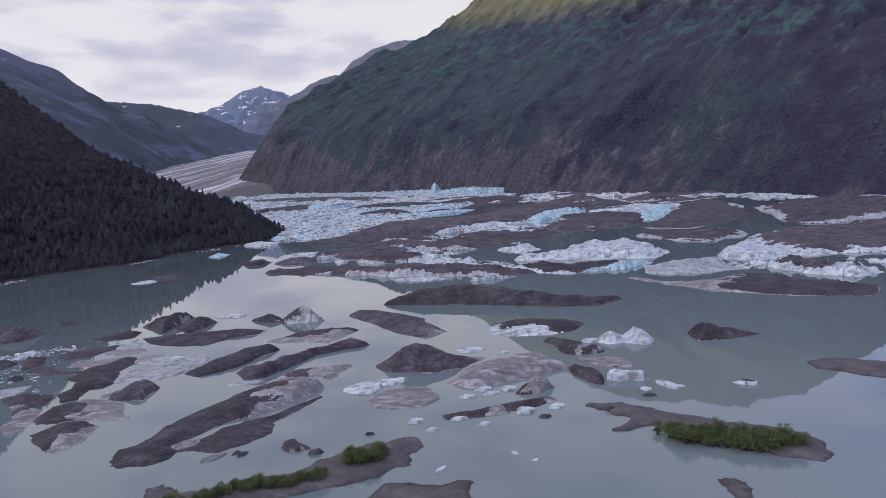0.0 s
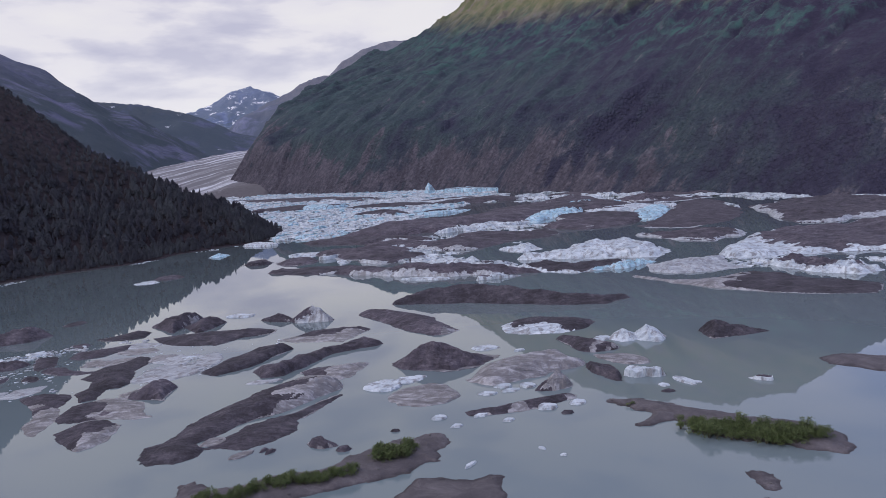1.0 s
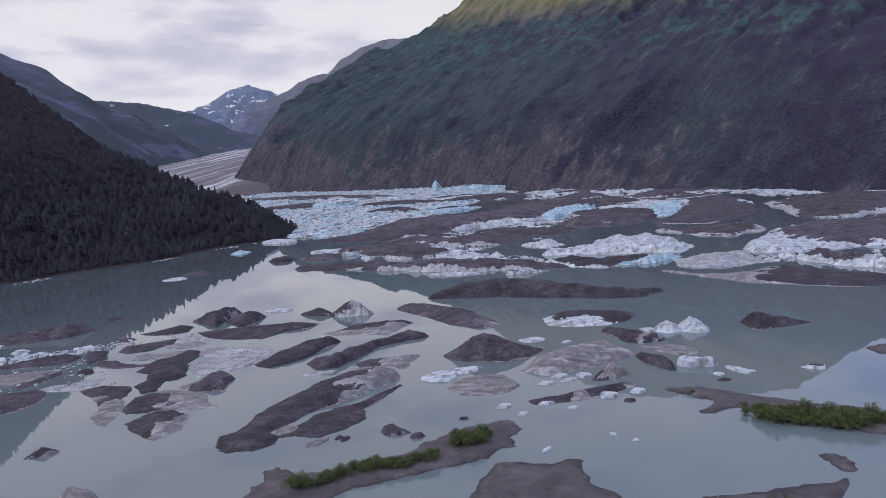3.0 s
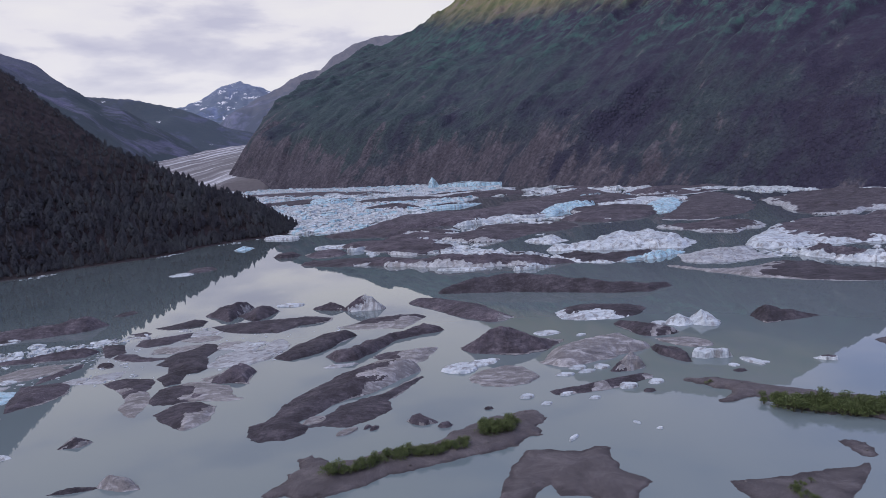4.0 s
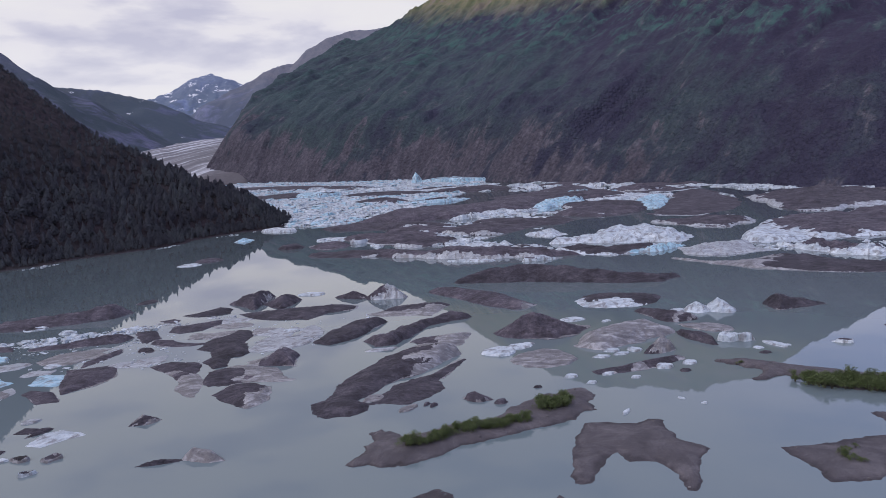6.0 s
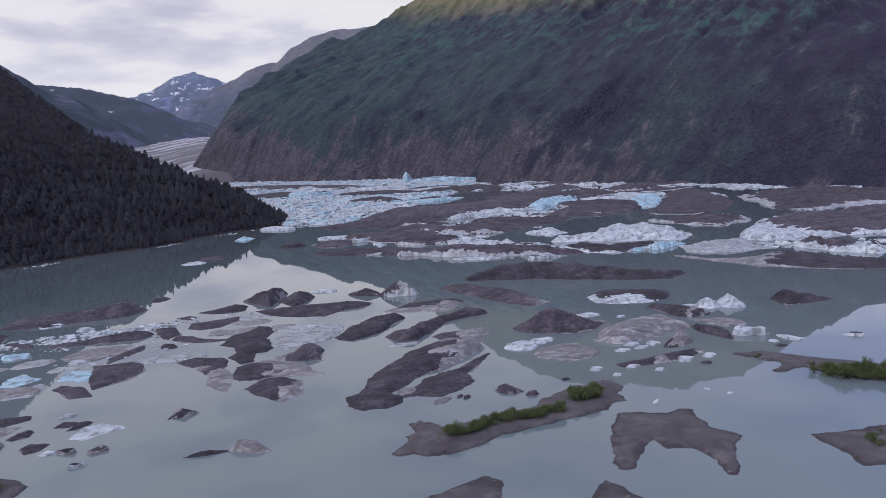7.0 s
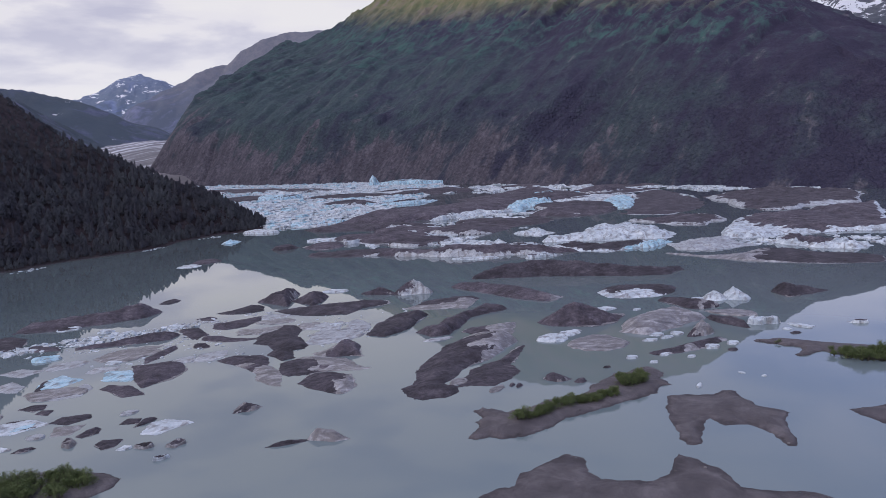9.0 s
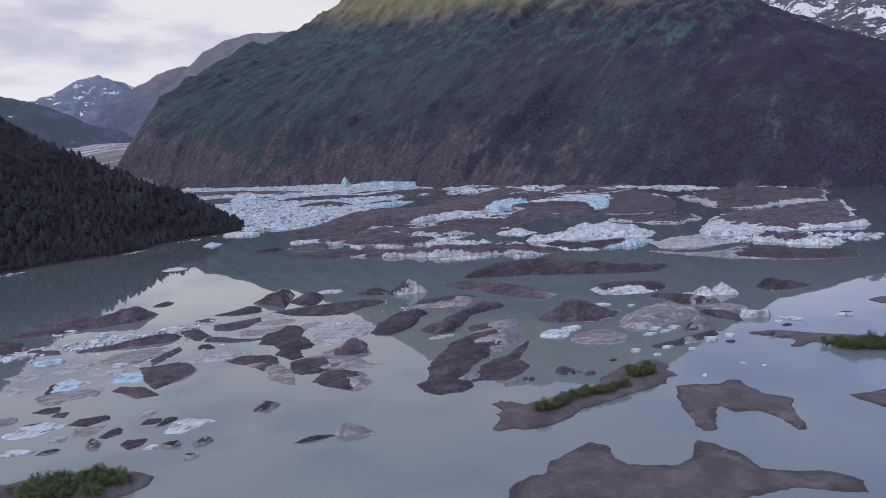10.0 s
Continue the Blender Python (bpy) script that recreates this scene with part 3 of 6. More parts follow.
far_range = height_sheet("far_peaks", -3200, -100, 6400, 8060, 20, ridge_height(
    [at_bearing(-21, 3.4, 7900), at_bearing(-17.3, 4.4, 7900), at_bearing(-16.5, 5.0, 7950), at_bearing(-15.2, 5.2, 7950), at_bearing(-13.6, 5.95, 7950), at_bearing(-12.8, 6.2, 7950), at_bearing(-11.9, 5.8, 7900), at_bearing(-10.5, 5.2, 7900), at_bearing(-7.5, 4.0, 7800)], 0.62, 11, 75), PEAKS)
tagged(far_range, "distant rocky peaks coloured haze-blue with small snow patches", "mountain range", kind="structure")
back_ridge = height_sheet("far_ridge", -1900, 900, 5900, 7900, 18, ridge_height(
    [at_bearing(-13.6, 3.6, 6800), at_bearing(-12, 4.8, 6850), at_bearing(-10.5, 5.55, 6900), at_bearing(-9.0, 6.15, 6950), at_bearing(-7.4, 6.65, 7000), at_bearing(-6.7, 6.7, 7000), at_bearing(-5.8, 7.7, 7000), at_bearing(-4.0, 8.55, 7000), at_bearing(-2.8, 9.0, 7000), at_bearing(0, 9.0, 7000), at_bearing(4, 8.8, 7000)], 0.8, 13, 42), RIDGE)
tagged(back_ridge, "hazy grey rocky ridge rising into cloud", "mountain range", kind="structure")
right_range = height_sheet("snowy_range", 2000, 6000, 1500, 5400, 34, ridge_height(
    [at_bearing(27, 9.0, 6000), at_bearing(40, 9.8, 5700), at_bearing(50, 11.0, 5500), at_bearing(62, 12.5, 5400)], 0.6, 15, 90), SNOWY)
tagged(right_range, "distant mountain with many snow patches", "mountain range", kind="structure")


def glacier_height(x, y):
    z = np.interp(y, [2450, 2700, 3300, 4000, 5200, 6400], [20, 48, 108, 165, 250, 330]) + 3 * F2.fractal(x / 60, y / 90, 4) + 4 * F1.ridged((x + 0.35 * y) / 70, y / 1500, 3)
    z = z - 0.11 * np.maximum(0, -x - 0.272 * y)
    z = np.where(y < 2620, np.minimum(z, (y - 2540) * 0.5), z)
    return np.where((x > -620) & (y < 3600), -40.0, z)


glacier = height_sheet("glacier", -3000, -200, 2480, 6400, 20, glacier_height, make_moraine())
glacier.matrix_world = SETTLE
tagged(glacier, "valley glacier striped with dark moraine bands", "glacier", kind="structure")


# ---- icebergs ----
def patches(faces, chosen):
    """Connected groups of the chosen faces, the largest first."""
    owner = {}
    for n in chosen:
        for i in faces[n]:
            owner.setdefault(i, []).append(n)
    left, groups = set(chosen), []
    while left:
        start = left.pop()
        group, stack = [start], [start]
        while stack:
            for i in faces[stack.pop()]:
                for n in owner[i]:
                    if n in left:
                        left.discard(n)
                        group.append(n)
                        stack.append(n)
        groups.append(group)
    return sorted(groups, key=len, reverse=True)


def assemble_berg(name, verts, faces, dark, ice_mat, top_mat, smooth=False):
    """One berg with its debris cover and its bare ice as parts; specks too small to pick apart join what lies round them."""
    dark = set(dark)
    least = max(10, len(faces) * 0.008)
    for g in patches(faces, dark):
        if len(g) < least:
            dark -= set(g)
    for g in patches(faces, set(range(len(faces))) - dark):
        if len(g) < least:
            dark |= set(g)
    groups = [("debris_cover", g, top_mat) for g in patches(faces, dark)]
    groups += [("ice", g, ice_mat) for g in patches(faces, set(range(len(faces))) - dark)]

    def piece(title, some, m, parent):
        used = sorted({i for n in some for i in faces[n]})
        back = {i: n for n, i in enumerate(used)}
        return link_mesh(title, [verts[i] for i in used], [[back[i] for i in faces[n]] for n in some], m, parent, smooth=smooth)

    if len(groups) == 1:
        return piece(name, groups[0][1], groups[0][2], None)
    ob = new(name)
    ob.empty_display_size = 0.1
    for title, g, m in groups:
        piece(title, g, m, ob)
    return ob


def chain_distance(px, py, chains):
    d = np.full(px.shape, -1e9)
    for chain in chains:
        for (ax, ay, ar), (bx, by, br) in zip(chain, chain[1:]):
            length = math.hypot(bx - ax, by - ay)
            ux, uy = (bx - ax) / length, (by - ay) / length
            s = np.clip((px - ax) * ux + (py - ay) * uy, 0, length)
            d = np.maximum(d, ar + (br - ar) * s / length - np.hypot(px - ax - s * ux, py - ay - s * uy))
    return d


def soften(a, passes=3):
    """Spread a field over its neighbours."""
    for _ in range(passes):
        p = np.pad(a, 1, mode="edge")
        a = (p[:-2, 1:-1] + p[2:, 1:-1] + p[1:-1, :-2] + p[1:-1, 2:] + p[1:-1, 1:-1]) / 5
    return a


def ridge_berg(chains, high, label, ice="grey", cover=1.0, face=(0.6, -0.8), seed=1, step=0.0, rough=0.13, wob=0.20, steep=0.72, mat=None):
    """A berg that follows a bent backbone of (x, y, half width), with bare ice on the side that faces the given way."""
    f = Field(seed + 300)
    xs, ys = [p[0] for c in chains for p in c], [p[1] for c in chains for p in c]
    r = max(p[2] for c in chains for p in c)
    step = step or max(0.22, math.sqrt((max(xs) - min(xs) + 2 * r) * (max(ys) - min(ys) + 2 * r) / 9000))
    gx, gy = np.meshgrid(np.arange(min(xs) - r - 2, max(xs) + r + 2, step), np.arange(min(ys) - r - 2, max(ys) + r + 2, step))
    scale = r * 1.2
    px, py = gx + wob * r * f.fractal(gx / scale, gy / scale, 5, 0.55), gy + wob * r * f.fractal(gx / scale + 50, gy / scale + 50, 5, 0.55)
    d = chain_distance(px, py, chains)
    top = np.clip(d / r, 0, 1) ** steep * high * (0.9 + rough * f.ridged(gx / scale, gy / scale, 5) + rough * f.fractal(gx / scale * 2, gy / scale * 2, 5))
    top = top + np.clip(d, 0, 1) * 0.05 * min(high, 4) * f.fractal(gx / 2.2, gy / 2.2, 4, 0.65)
    foot = (d <= 0.1) & (d > -0.35 * r * np.clip(f.fractal(gx / scale * 1.2 + 23, gy / scale * 1.2, 4), 0, 0.5)) & (mat is None)
    z = np.where(d > 0, np.maximum(top, 0.12 * np.minimum(d, 1)), np.maximum(d, -1) * 0.6)
    z = np.where(foot, np.maximum(z, 0.08), z)
    ny, nx = gx.shape
    idx = np.arange(nx * ny).reshape(ny, nx)
    quads = np.stack([idx[:-1, :-1], idx[:-1, 1:], idx[1:, 1:], idx[1:, :-1]], -1).reshape(-1, 4)
    zmax = np.maximum.reduce([z[:-1, :-1], z[:-1, 1:], z[1:, 1:], z[1:, :-1]]).ravel()
    sy, sx = np.gradient(z, step)
    score = (0.5 + 0.9 * f.fractal(gx / scale + 9, gy / scale + 9, 4) + 0.45 * soften(sx * face[0] + sy * face[1], 6))[:-1, :-1].ravel()
    score = np.where((foot[:-1, :-1] & foot[1:, 1:]).ravel(), -9.0, score)
    keep = zmax > -0.5
    quads, score = quads[keep], score[keep]
    used = np.unique(quads)
    remap = np.zeros(nx * ny, int)
    remap[used] = np.arange(len(used))
    verts = np.stack([gx.ravel(), gy.ravel(), z.ravel()], -1)[used]
    cx, cy = float(np.mean(xs)), float(np.mean(ys))
    verts[:, 0] -= cx
    verts[:, 1] -= cy
    faces = [tuple(int(i) for i in q) for q in remap[quads]]
    dark = {n for n, v in enumerate(score) if v > 1 - cover}
    ob = assemble_berg("iceberg", verts.tolist(), faces, dark if 0 < cover < 1 else (range(len(faces)) if cover >= 1 else ()), ICES[ice], mat or DEBRIS, True)
    ob.matrix_world = spot(cx, cy)
    return tagged(ob, label, "iceberg", "icebergs")


def slab_berg(outline, high, label, ice="grey", crest=(0.6, -0.6), bare=None, seed=1, bevel=0.85, low=0.3, rough=0.22, cliff=0.0, face=None):
    """A tilted slab of glacier ice over a given footprint: it rises towards its crest side and breaks off there; bare = (x, y, from) lays one side free of rubble, face = (x, y) the steep slopes that fall that way."""
    f = Field(seed + 500)
    xs, ys = np.array([p[0] for p in outline]), np.array([p[1] for p in outline])
    step = max(0.2, math.sqrt((xs.max() - xs.min() + 3) * (ys.max() - ys.min() + 3) / 11000))
    pad = 2 + 0.22 * min(xs.max() - xs.min(), ys.max() - ys.min())
    gx, gy = np.meshgrid(np.arange(xs.min() - pad, xs.max() + pad, step), np.arange(ys.min() - pad, ys.max() + pad, step))
    r = float(inside_distance(gx, gy, outline)[0].max())
    px, py = gx + 0.20 * r * f.fractal(gx / r * 0.9, gy / r * 0.9, 6, 0.62), gy + 0.20 * r * f.fractal(gx / r * 0.9 + 50, gy / r * 0.9 + 50, 6, 0.62)
    d = inside_distance(px, py, outline)[0] + 0.1 * r

    def along(c):
        k = xs * c[0] + ys * c[1]
        return (px * c[0] + py * c[1] - k.min()) / (k.max() - k.min())

    rise = low + (1 - low) * np.clip(along(crest), 0, 1) ** 0.9
    side = np.clip(d / (bevel * r), 0, 1)
    edge = 0.55 * side ** 0.8 + 0.45 * (1 - (1 - side) ** 2)
    crag = f.ridged(gx / r * 0.8, gy / r * 0.8, 5, 0.55)
    z = high * rise * edge * (0.95 + rough * 1.5 * (crag - 0.45)) + np.clip(d, 0, 1) * 0.05 * min(high, 4) * f.fractal(gx / 2.0, gy / 2.0, 4, 0.6)
    if cliff:
        # a broken ice cliff of changing height along the waterline
        wall = np.clip(0.55 + 1.3 * f.fractal(gx / (0.5 * r), gy / (0.5 * r), 4, 0.6), 0.1, 1.2) * (0.85 + 0.3 * f.at(gx / max(1.6, 4 * step), gy / max(1.6, 4 * step)))
        z = z * 0.8 + cliff * wall * (1 - np.exp(-np.maximum(d, 0) / (0.018 * r + 0.6)))
    foot = (d <= 0.1) & (d > -0.3 * r * np.clip(f.fractal(gx / r + 23, gy / r, 4) - 0.1, 0, 0.5))
    z = np.where(d > 0, np.maximum(z, 0.12 * np.minimum(d, 1)), np.maximum(d, -1) * 0.6)
    z = np.where(foot, np.maximum(z, 0.07), z)
    ny, nx = gx.shape
    idx = np.arange(nx * ny).reshape(ny, nx)
    quads = np.stack([idx[:-1, :-1], idx[:-1, 1:], idx[1:, 1:], idx[1:, :-1]], -1).reshape(-1, 4)
    zmax = np.maximum.reduce([z[:-1, :-1], z[:-1, 1:], z[1:, 1:], z[1:, :-1]]).ravel()
    sy, sx = np.gradient(z, step)
    grit = f.fractal(gx / r * 0.9 + 9, gy / r * 0.9 + 9, 5, 0.6)
    score = 1.0 - np.clip((soften(np.hypot(sx, sy), 8) - 0.75) * 0.7, 0, 0.8) + 0.7 * grit
    if cliff:
        score = np.where((d < 0.12 * r + 1.5) & (soften(np.hypot(sx, sy), 1) > 0.34), -1.0, score)
    if face:
        score = score - 1.8 * np.clip(soften(-(sx * face[0] + sy * face[1]), 4) - 0.3, 0, 0.7)
    if bare:
        score = np.minimum(score, 0.5 + 2.5 * (bare[2] - along(bare[:2])) + 1.1 * grit)
    score = np.where(foot, -9.0, score)[:-1, :-1].ravel()
    keep = zmax > -0.5
    quads, score = quads[keep], score[keep]
    used = np.unique(quads)
    remap = np.zeros(nx * ny, int)
    remap[used] = np.arange(len(used))
    verts = np.stack([gx.ravel(), gy.ravel(), z.ravel()], -1)[used]
    cx, cy = float(xs.mean()), float(ys.mean())
    verts[:, 0] -= cx
    verts[:, 1] -= cy
    faces = [tuple(n) for n in remap[quads].tolist()]
    ob = assemble_berg("iceberg", verts.tolist(), faces, np.nonzero(score > 0.5)[0].tolist(), ICES[ice], DEBRIS, True)
    ob.matrix_world = spot(cx, cy)
    return tagged(ob, label, "iceberg", "icebergs")


ICE_FIELD = Field(71)


def floe(x, y, length, width, turn, high, shape="dome", ice="grey", cover=1.0, bend=0.0, egg=0.0, peak=0.0, seed=1, name="iceberg", label="", group="icebergs", mat=None):
    """One berg or slab: an uneven, angular oval of that length and width, its long axis turned from +x, cut by tilted planes, with crags and cliffs by its shape."""
    rnd = random.Random(seed * 7919 + 13)
    f = ICE_FIELD
    ox, oy = rnd.uniform(0, 200), rnd.uniform(0, 200)
    a, b = length * 0.53, width * 0.53
    wild = {"dome": 0.5, "peak": 0.55, "block": 0.6, "slab": 0.55}[shape]
    big = shape == "dome" and length >= 40
    if big and ice == "grey":
        ice = "pale"
    power = {"dome": 1.55, "peak": 1.7, "block": 1.9, "slab": 1.6}[shape]
    small = min(length, width)
    step = max(0.16, math.sqrt(length * width * 1.9 / (7000 if big else 5000 if shape == "block" else 3000)))
    xs, ys = np.arange(-1.25 * a, 1.25 * a + step, step), np.arange(-(1.3 + abs(bend)) * b, (1.3 + abs(bend)) * b + step, step)
    gx, gy = np.meshgrid(xs, ys)
    wx, wy = f.fractal(gx / small * 1.3 + ox, gy / small * 1.3 + oy, 5, 0.55), f.fractal(gx / small * 1.3 + oy + 7, gy / small * 1.3 + ox + 3, 5, 0.55)
    u = gx / a + wx * wild * 0.55 * min(1.0, small / length * 1.6)
    v = (gy - bend * b * (np.clip(u, -1, 1) ** 2 - 0.4)) / (b * np.clip(1 + egg * u, 0.25, 2)) + wy * wild * 0.8
    q = (np.abs(u) ** power + np.abs(v) ** power) ** (1 / power)
    # the top is cut by a handful of tilted planes, as broken ice is
    count = {"dome": 7, "peak": 6, "block": 8, "slab": 7}[shape]
    low_k, high_k = {"dome": (0.9, 3.2) if length < 55 else (0.8, 1.9), "peak": (1, 1), "block": (5.0, 18.0), "slab": (4.0, 9.0)}[shape]
    scarp = radians(-90 - turn + rnd.uniform(-55, 55))
    au, av = 0.35 * peak, rnd.uniform(-0.1, 0.25)
    cap = 0.8 + (0.4 * peak + rnd.uniform(-0.25, 0.25)) * u + rnd.uniform(-0.1, 0.4) * v
    z = cap if shape != "peak" else np.full(u.shape, 1.1)
    for k in range(count):
        t = 6.283 * (k + rnd.uniform(-0.35, 0.35)) / count
        c, s, o, m = math.cos(t), math.sin(t), rnd.uniform(0.94, 1.12), rnd.uniform(low_k, high_k)
        if shape == "block":
            # one broken cliff side, the rest slopes off
            m = 1.1 + (m - 1.1) * (0.5 + 0.5 * math.cos(t - scarp)) ** 1.5
        z = np.minimum(z, 1 - ((u - au) * c + (v - av) * s) / max(0.3, o - au * c - av * s) if shape == "peak" else (o - u * c - v * s) * m)
    crag = f.ridged(gx / small * 0.7 + oy, gy / small * 3.0 + ox, 5, 0.55) if shape != "peak" else 0.5 * f.ridged(gx / small * 1.3 + oy, gy / small * 1.3 + ox, 5, 0.6)
    fine = f.fractal(gx / max(3.2, 6 * step) + ox, gy / max(3.2, 6 * step) + oy, 4, 0.55)
    z = np.maximum(z, 0.10) * (1 + (0.28 if length < 55 else 0.14) * crag * {"slab": 0.5, "block": 0.22}.get(shape, 1.0)) * high + fine * 0.07 * min(high, 5)
    if shape == "block":
        z = z - 0.22 * min(high, 9) * np.clip(0.25 - np.abs(f.at(gx / max(4, 4 * step) + ox, gy / max(9, 9 * step) + oy) * 2 - 1), 0, 1) * 4
    if shape in ("block", "slab"):
        z = z * (1 + 0.55 * f.fractal(gx / small * 0.9 + ox + 60, gy / small * 0.9 + oy, 3))
    z = np.where(q < 1, np.maximum(z * (1 - np.clip(q, 0, 1) ** (24 if shape in ("block", "slab") else 9)), 0.05 * high * (1 - q)), -(q - 1) * small * 0.5)
    if big:
        # broken ice cliffs of changing height along the waterline
        rim = np.clip(0.35 + 1.5 * f.fractal(gx / small * 1.1 + ox + 140, gy / small * 1.1 + oy, 4, 0.6), 0, 1.2) * min(3.4, 0.38 * high + 0.6)
        flute = 0.8 + 0.4 * f.at(gx / max(2.4, 4 * step) + ox, gy / max(2.4, 4 * step) + oy)
        z = np.where(q < 1, z * 0.85 + rim * flute * (1 - np.clip(q, 0, 1) ** 26), z)
    foot = (q >= 0.985) & (q < 1.02 + 0.5 * np.clip(f.fractal(gx / small * 1.1 + ox + 90, gy / small * 1.1 + oy, 4), 0, 0.3)) & (cover >= 0.8) & (shape in ("dome", "peak")) & (length < 70)
    z = np.where(foot, np.maximum(0.07 + 0.05 * fine, 0.03), np.maximum(z, -1.2))
    ny, nx = gx.shape
    idx = np.arange(nx * ny).reshape(ny, nx)
    quads = np.stack([idx[:-1, :-1], idx[:-1, 1:], idx[1:, 1:], idx[1:, :-1]], -1).reshape(-1, 4)
    zmax = np.maximum.reduce([z[:-1, :-1], z[:-1, 1:], z[1:, 1:], z[1:, :-1]]).ravel()
    sy, sx = np.gradient(z, step)
    flat = 1 / np.sqrt(1 + sx * sx + sy * sy)
    raised = (flat > 0.8) & (z > 0.3 * high)
    score = (0.5 + 0.8 * f.fractal(gx / small * 0.6 + ox + 31, gy / small * 2.2 + oy, 5, 0.55) + (0.5 * (flat - 0.7) if shape != "slab" else 0))[:-1, :-1].ravel()
    if shape == "block":
        # rubble lies on the flat tops only, the cliffs stay bare
        score = np.where((raised[:-1, :-1] & raised[1:, :-1] & raised[:-1, 1:] & raised[1:, 1:]).ravel(), score + 0.18, 0)
    if big:
        cliff = ((flat < 0.74) & (q > 0.86))[:-1, :-1].ravel()
        score = np.where(cliff, -9.0, score)
    wet = (foot[:-1, :-1] & foot[1:, :-1] & foot[:-1, 1:] & foot[1:, 1:]).ravel()
    keep = zmax > -0.35
    quads, score, wet = quads[keep], score[keep], wet[keep]
    used = np.unique(quads)
    remap = np.zeros(nx * ny, int)
    remap[used] = np.arange(len(used))
    verts = np.stack([gx.ravel(), gy.ravel(), z.ravel()], -1)[used].tolist()
    faces = [tuple(n) for n in remap[quads].tolist()]
    if wet.any():
        score = np.where(wet, -9.0, score)
        cover = min(cover, 0.985) if cover < 1 else 8.0
    if big:
        cover = min(cover, 8.0) if cover > 1 else min(cover + 0.25, 8.0)
    dark = range(len(faces)) if 1 <= cover < 8 and not big else () if cover <= 0 else np.nonzero(score > 1 - cover)[0].tolist()
    ob = assemble_berg(name, verts, faces, dark, ICES[ice], mat or DEBRIS, shape == "dome")
    ob.matrix_world = spot(x, y, 0, turn)
    cover = min(cover, 1.0)
    if not label:
        size = "small" if length < 12 else "large" if length > 45 else "medium-sized"
        form = {"dome": "rounded iceberg", "peak": "peaked iceberg", "block": "steep-sided iceberg", "slab": "flat ice slab"}[shape]
        look_of = f"{ice} ice" if cover <= 0.02 else "dark rock debris all over" if cover >= 0.95 else f"{ice} ice partly under dark debris"
        label = f"{size} {form} of {look_of} afloat" if cover < 0.95 else f"{size} {form} with {look_of}"
    return tagged(ob, label, "ice slab" if shape == "slab" else "iceberg", group)


# near cluster
floe(-145.0, 237.3, 4.9, 7.7, 39, 0.827, cover=0.9, seed=5)
floe(-96.9, 229.9, 19.7, 12.4, 13, 0.496, shape="slab", ice="pale", cover=0, seed=11)
floe(-120.0, 266.2, 15.0, 8.5, -4, 0.37, shape="slab", ice="grey", cover=0, seed=12)
floe(-128.7, 252.4, 13.4, 6.8, -43, 0.371, shape="slab", ice="grey", cover=0, seed=13)
floe(-105.9, 252.9, 9.5, 8.8, 38, 0.432, shape="slab", ice="grey", cover=0.3, seed=14)
floe(-98.3, 247.6, 8.1, 16.1, 17, 0.432, shape="slab", ice="pale", cover=0, seed=15)
floe(-87.1, 245.9, 10.1, 17.5, 10, 0.432, shape="slab", ice="pale", cover=0.05, seed=16)
floe(-59.0, 299.0, 19.0, 7.3, -9, 6.59, shape="peak", ice="pale", cover=0.5, peak=0.3, seed=17)
floe(-73.8, 304.1, 17.0, 5.5, -23, 3.04, shape="peak", ice="grey", cover=0.55, seed=18)
floe(-63.0, 168.0, 6.5, 3.8, 33, 0.437, shape="slab", ice="grey", cover=0.2, seed=20)
floe(-53.9, 159.0, 6.4, 3.0, 45, 0.375, shape="slab", ice="grey", cover=0.1, seed=21)
floe(-23.0, 202.3, 10.4, 9.1, 8, 0.865, shape="slab", ice="white", cover=0, seed=22)
floe(-15.5, 206.4, 11.2, 5.3, 29, 0.739, shape="slab", ice="white", cover=0, seed=23)
floe(-10.8, 191.5, 18.3, 16.3, -14, 0.803, shape="slab", ice="grey", cover=0, seed=24)
floe(-5.5, 222.5, 28.5, 16.1, -7, 7.14, shape="peak", cover=1, peak=-0.2, seed=25)
floe(57.8, 236.0, 10.3, 9.4, 16, 2.99, shape="peak", ice="white", cover=0, seed=26)
floe(66.3, 235.0, 11.4, 11.4, -6, 4.47, shape="peak", ice="white", cover=0.05, peak=-0.5, seed=27)
floe(50.5, 237.4, 6.8, 5.6, 4, 0.479, shape="slab", ice="white", cover=0, seed=28)
floe(50.6, 211.6, 18.0, 8.8, -41, 0.722, shape="slab", ice="grey", cover=0.1, seed=29)
floe(41.5, 201.1, 18.1, 6.1, -73, 1.82, cover=0.9, seed=30)
floe(52.2, 195.6, 11.0, 4.7, -9, 3.02, shape="block", ice="white", cover=0, seed=31)
floe(25.4, 190.5, 11.3, 5.4, 21, 4.58, shape="peak", ice="grey", cover=0.35, peak=0.5, seed=32)
floe(20.8, 175.1, 5.2, 4.8, 13, 0.736, shape="slab", ice="white", cover=0, seed=33)
floe(11.3, 194.4, 5.5, 3.4, 3, 0.552, shape="slab", ice="white", cover=0, seed=34)
floe(18.3, 193.4, 4.2, 4.3, -15, 0.551, shape="slab", ice="white", cover=0, seed=35)
floe(13.2, 190.5, 5.6, 2.4, 15, 0.429, shape="slab", ice="white", cover=0, seed=36)
floe(6.4, 189.0, 5.1, 2.9, 3, 0.492, shape="slab", ice="white", cover=0, seed=37)
floe(28.7, 176.8, 4.2, 3.5, 13, 0.611, shape="slab", ice="white", cover=0, seed=38)
floe(24.9, 170.5, 3.2, 2.6, 2, 0.613, cover=0.92, seed=39)
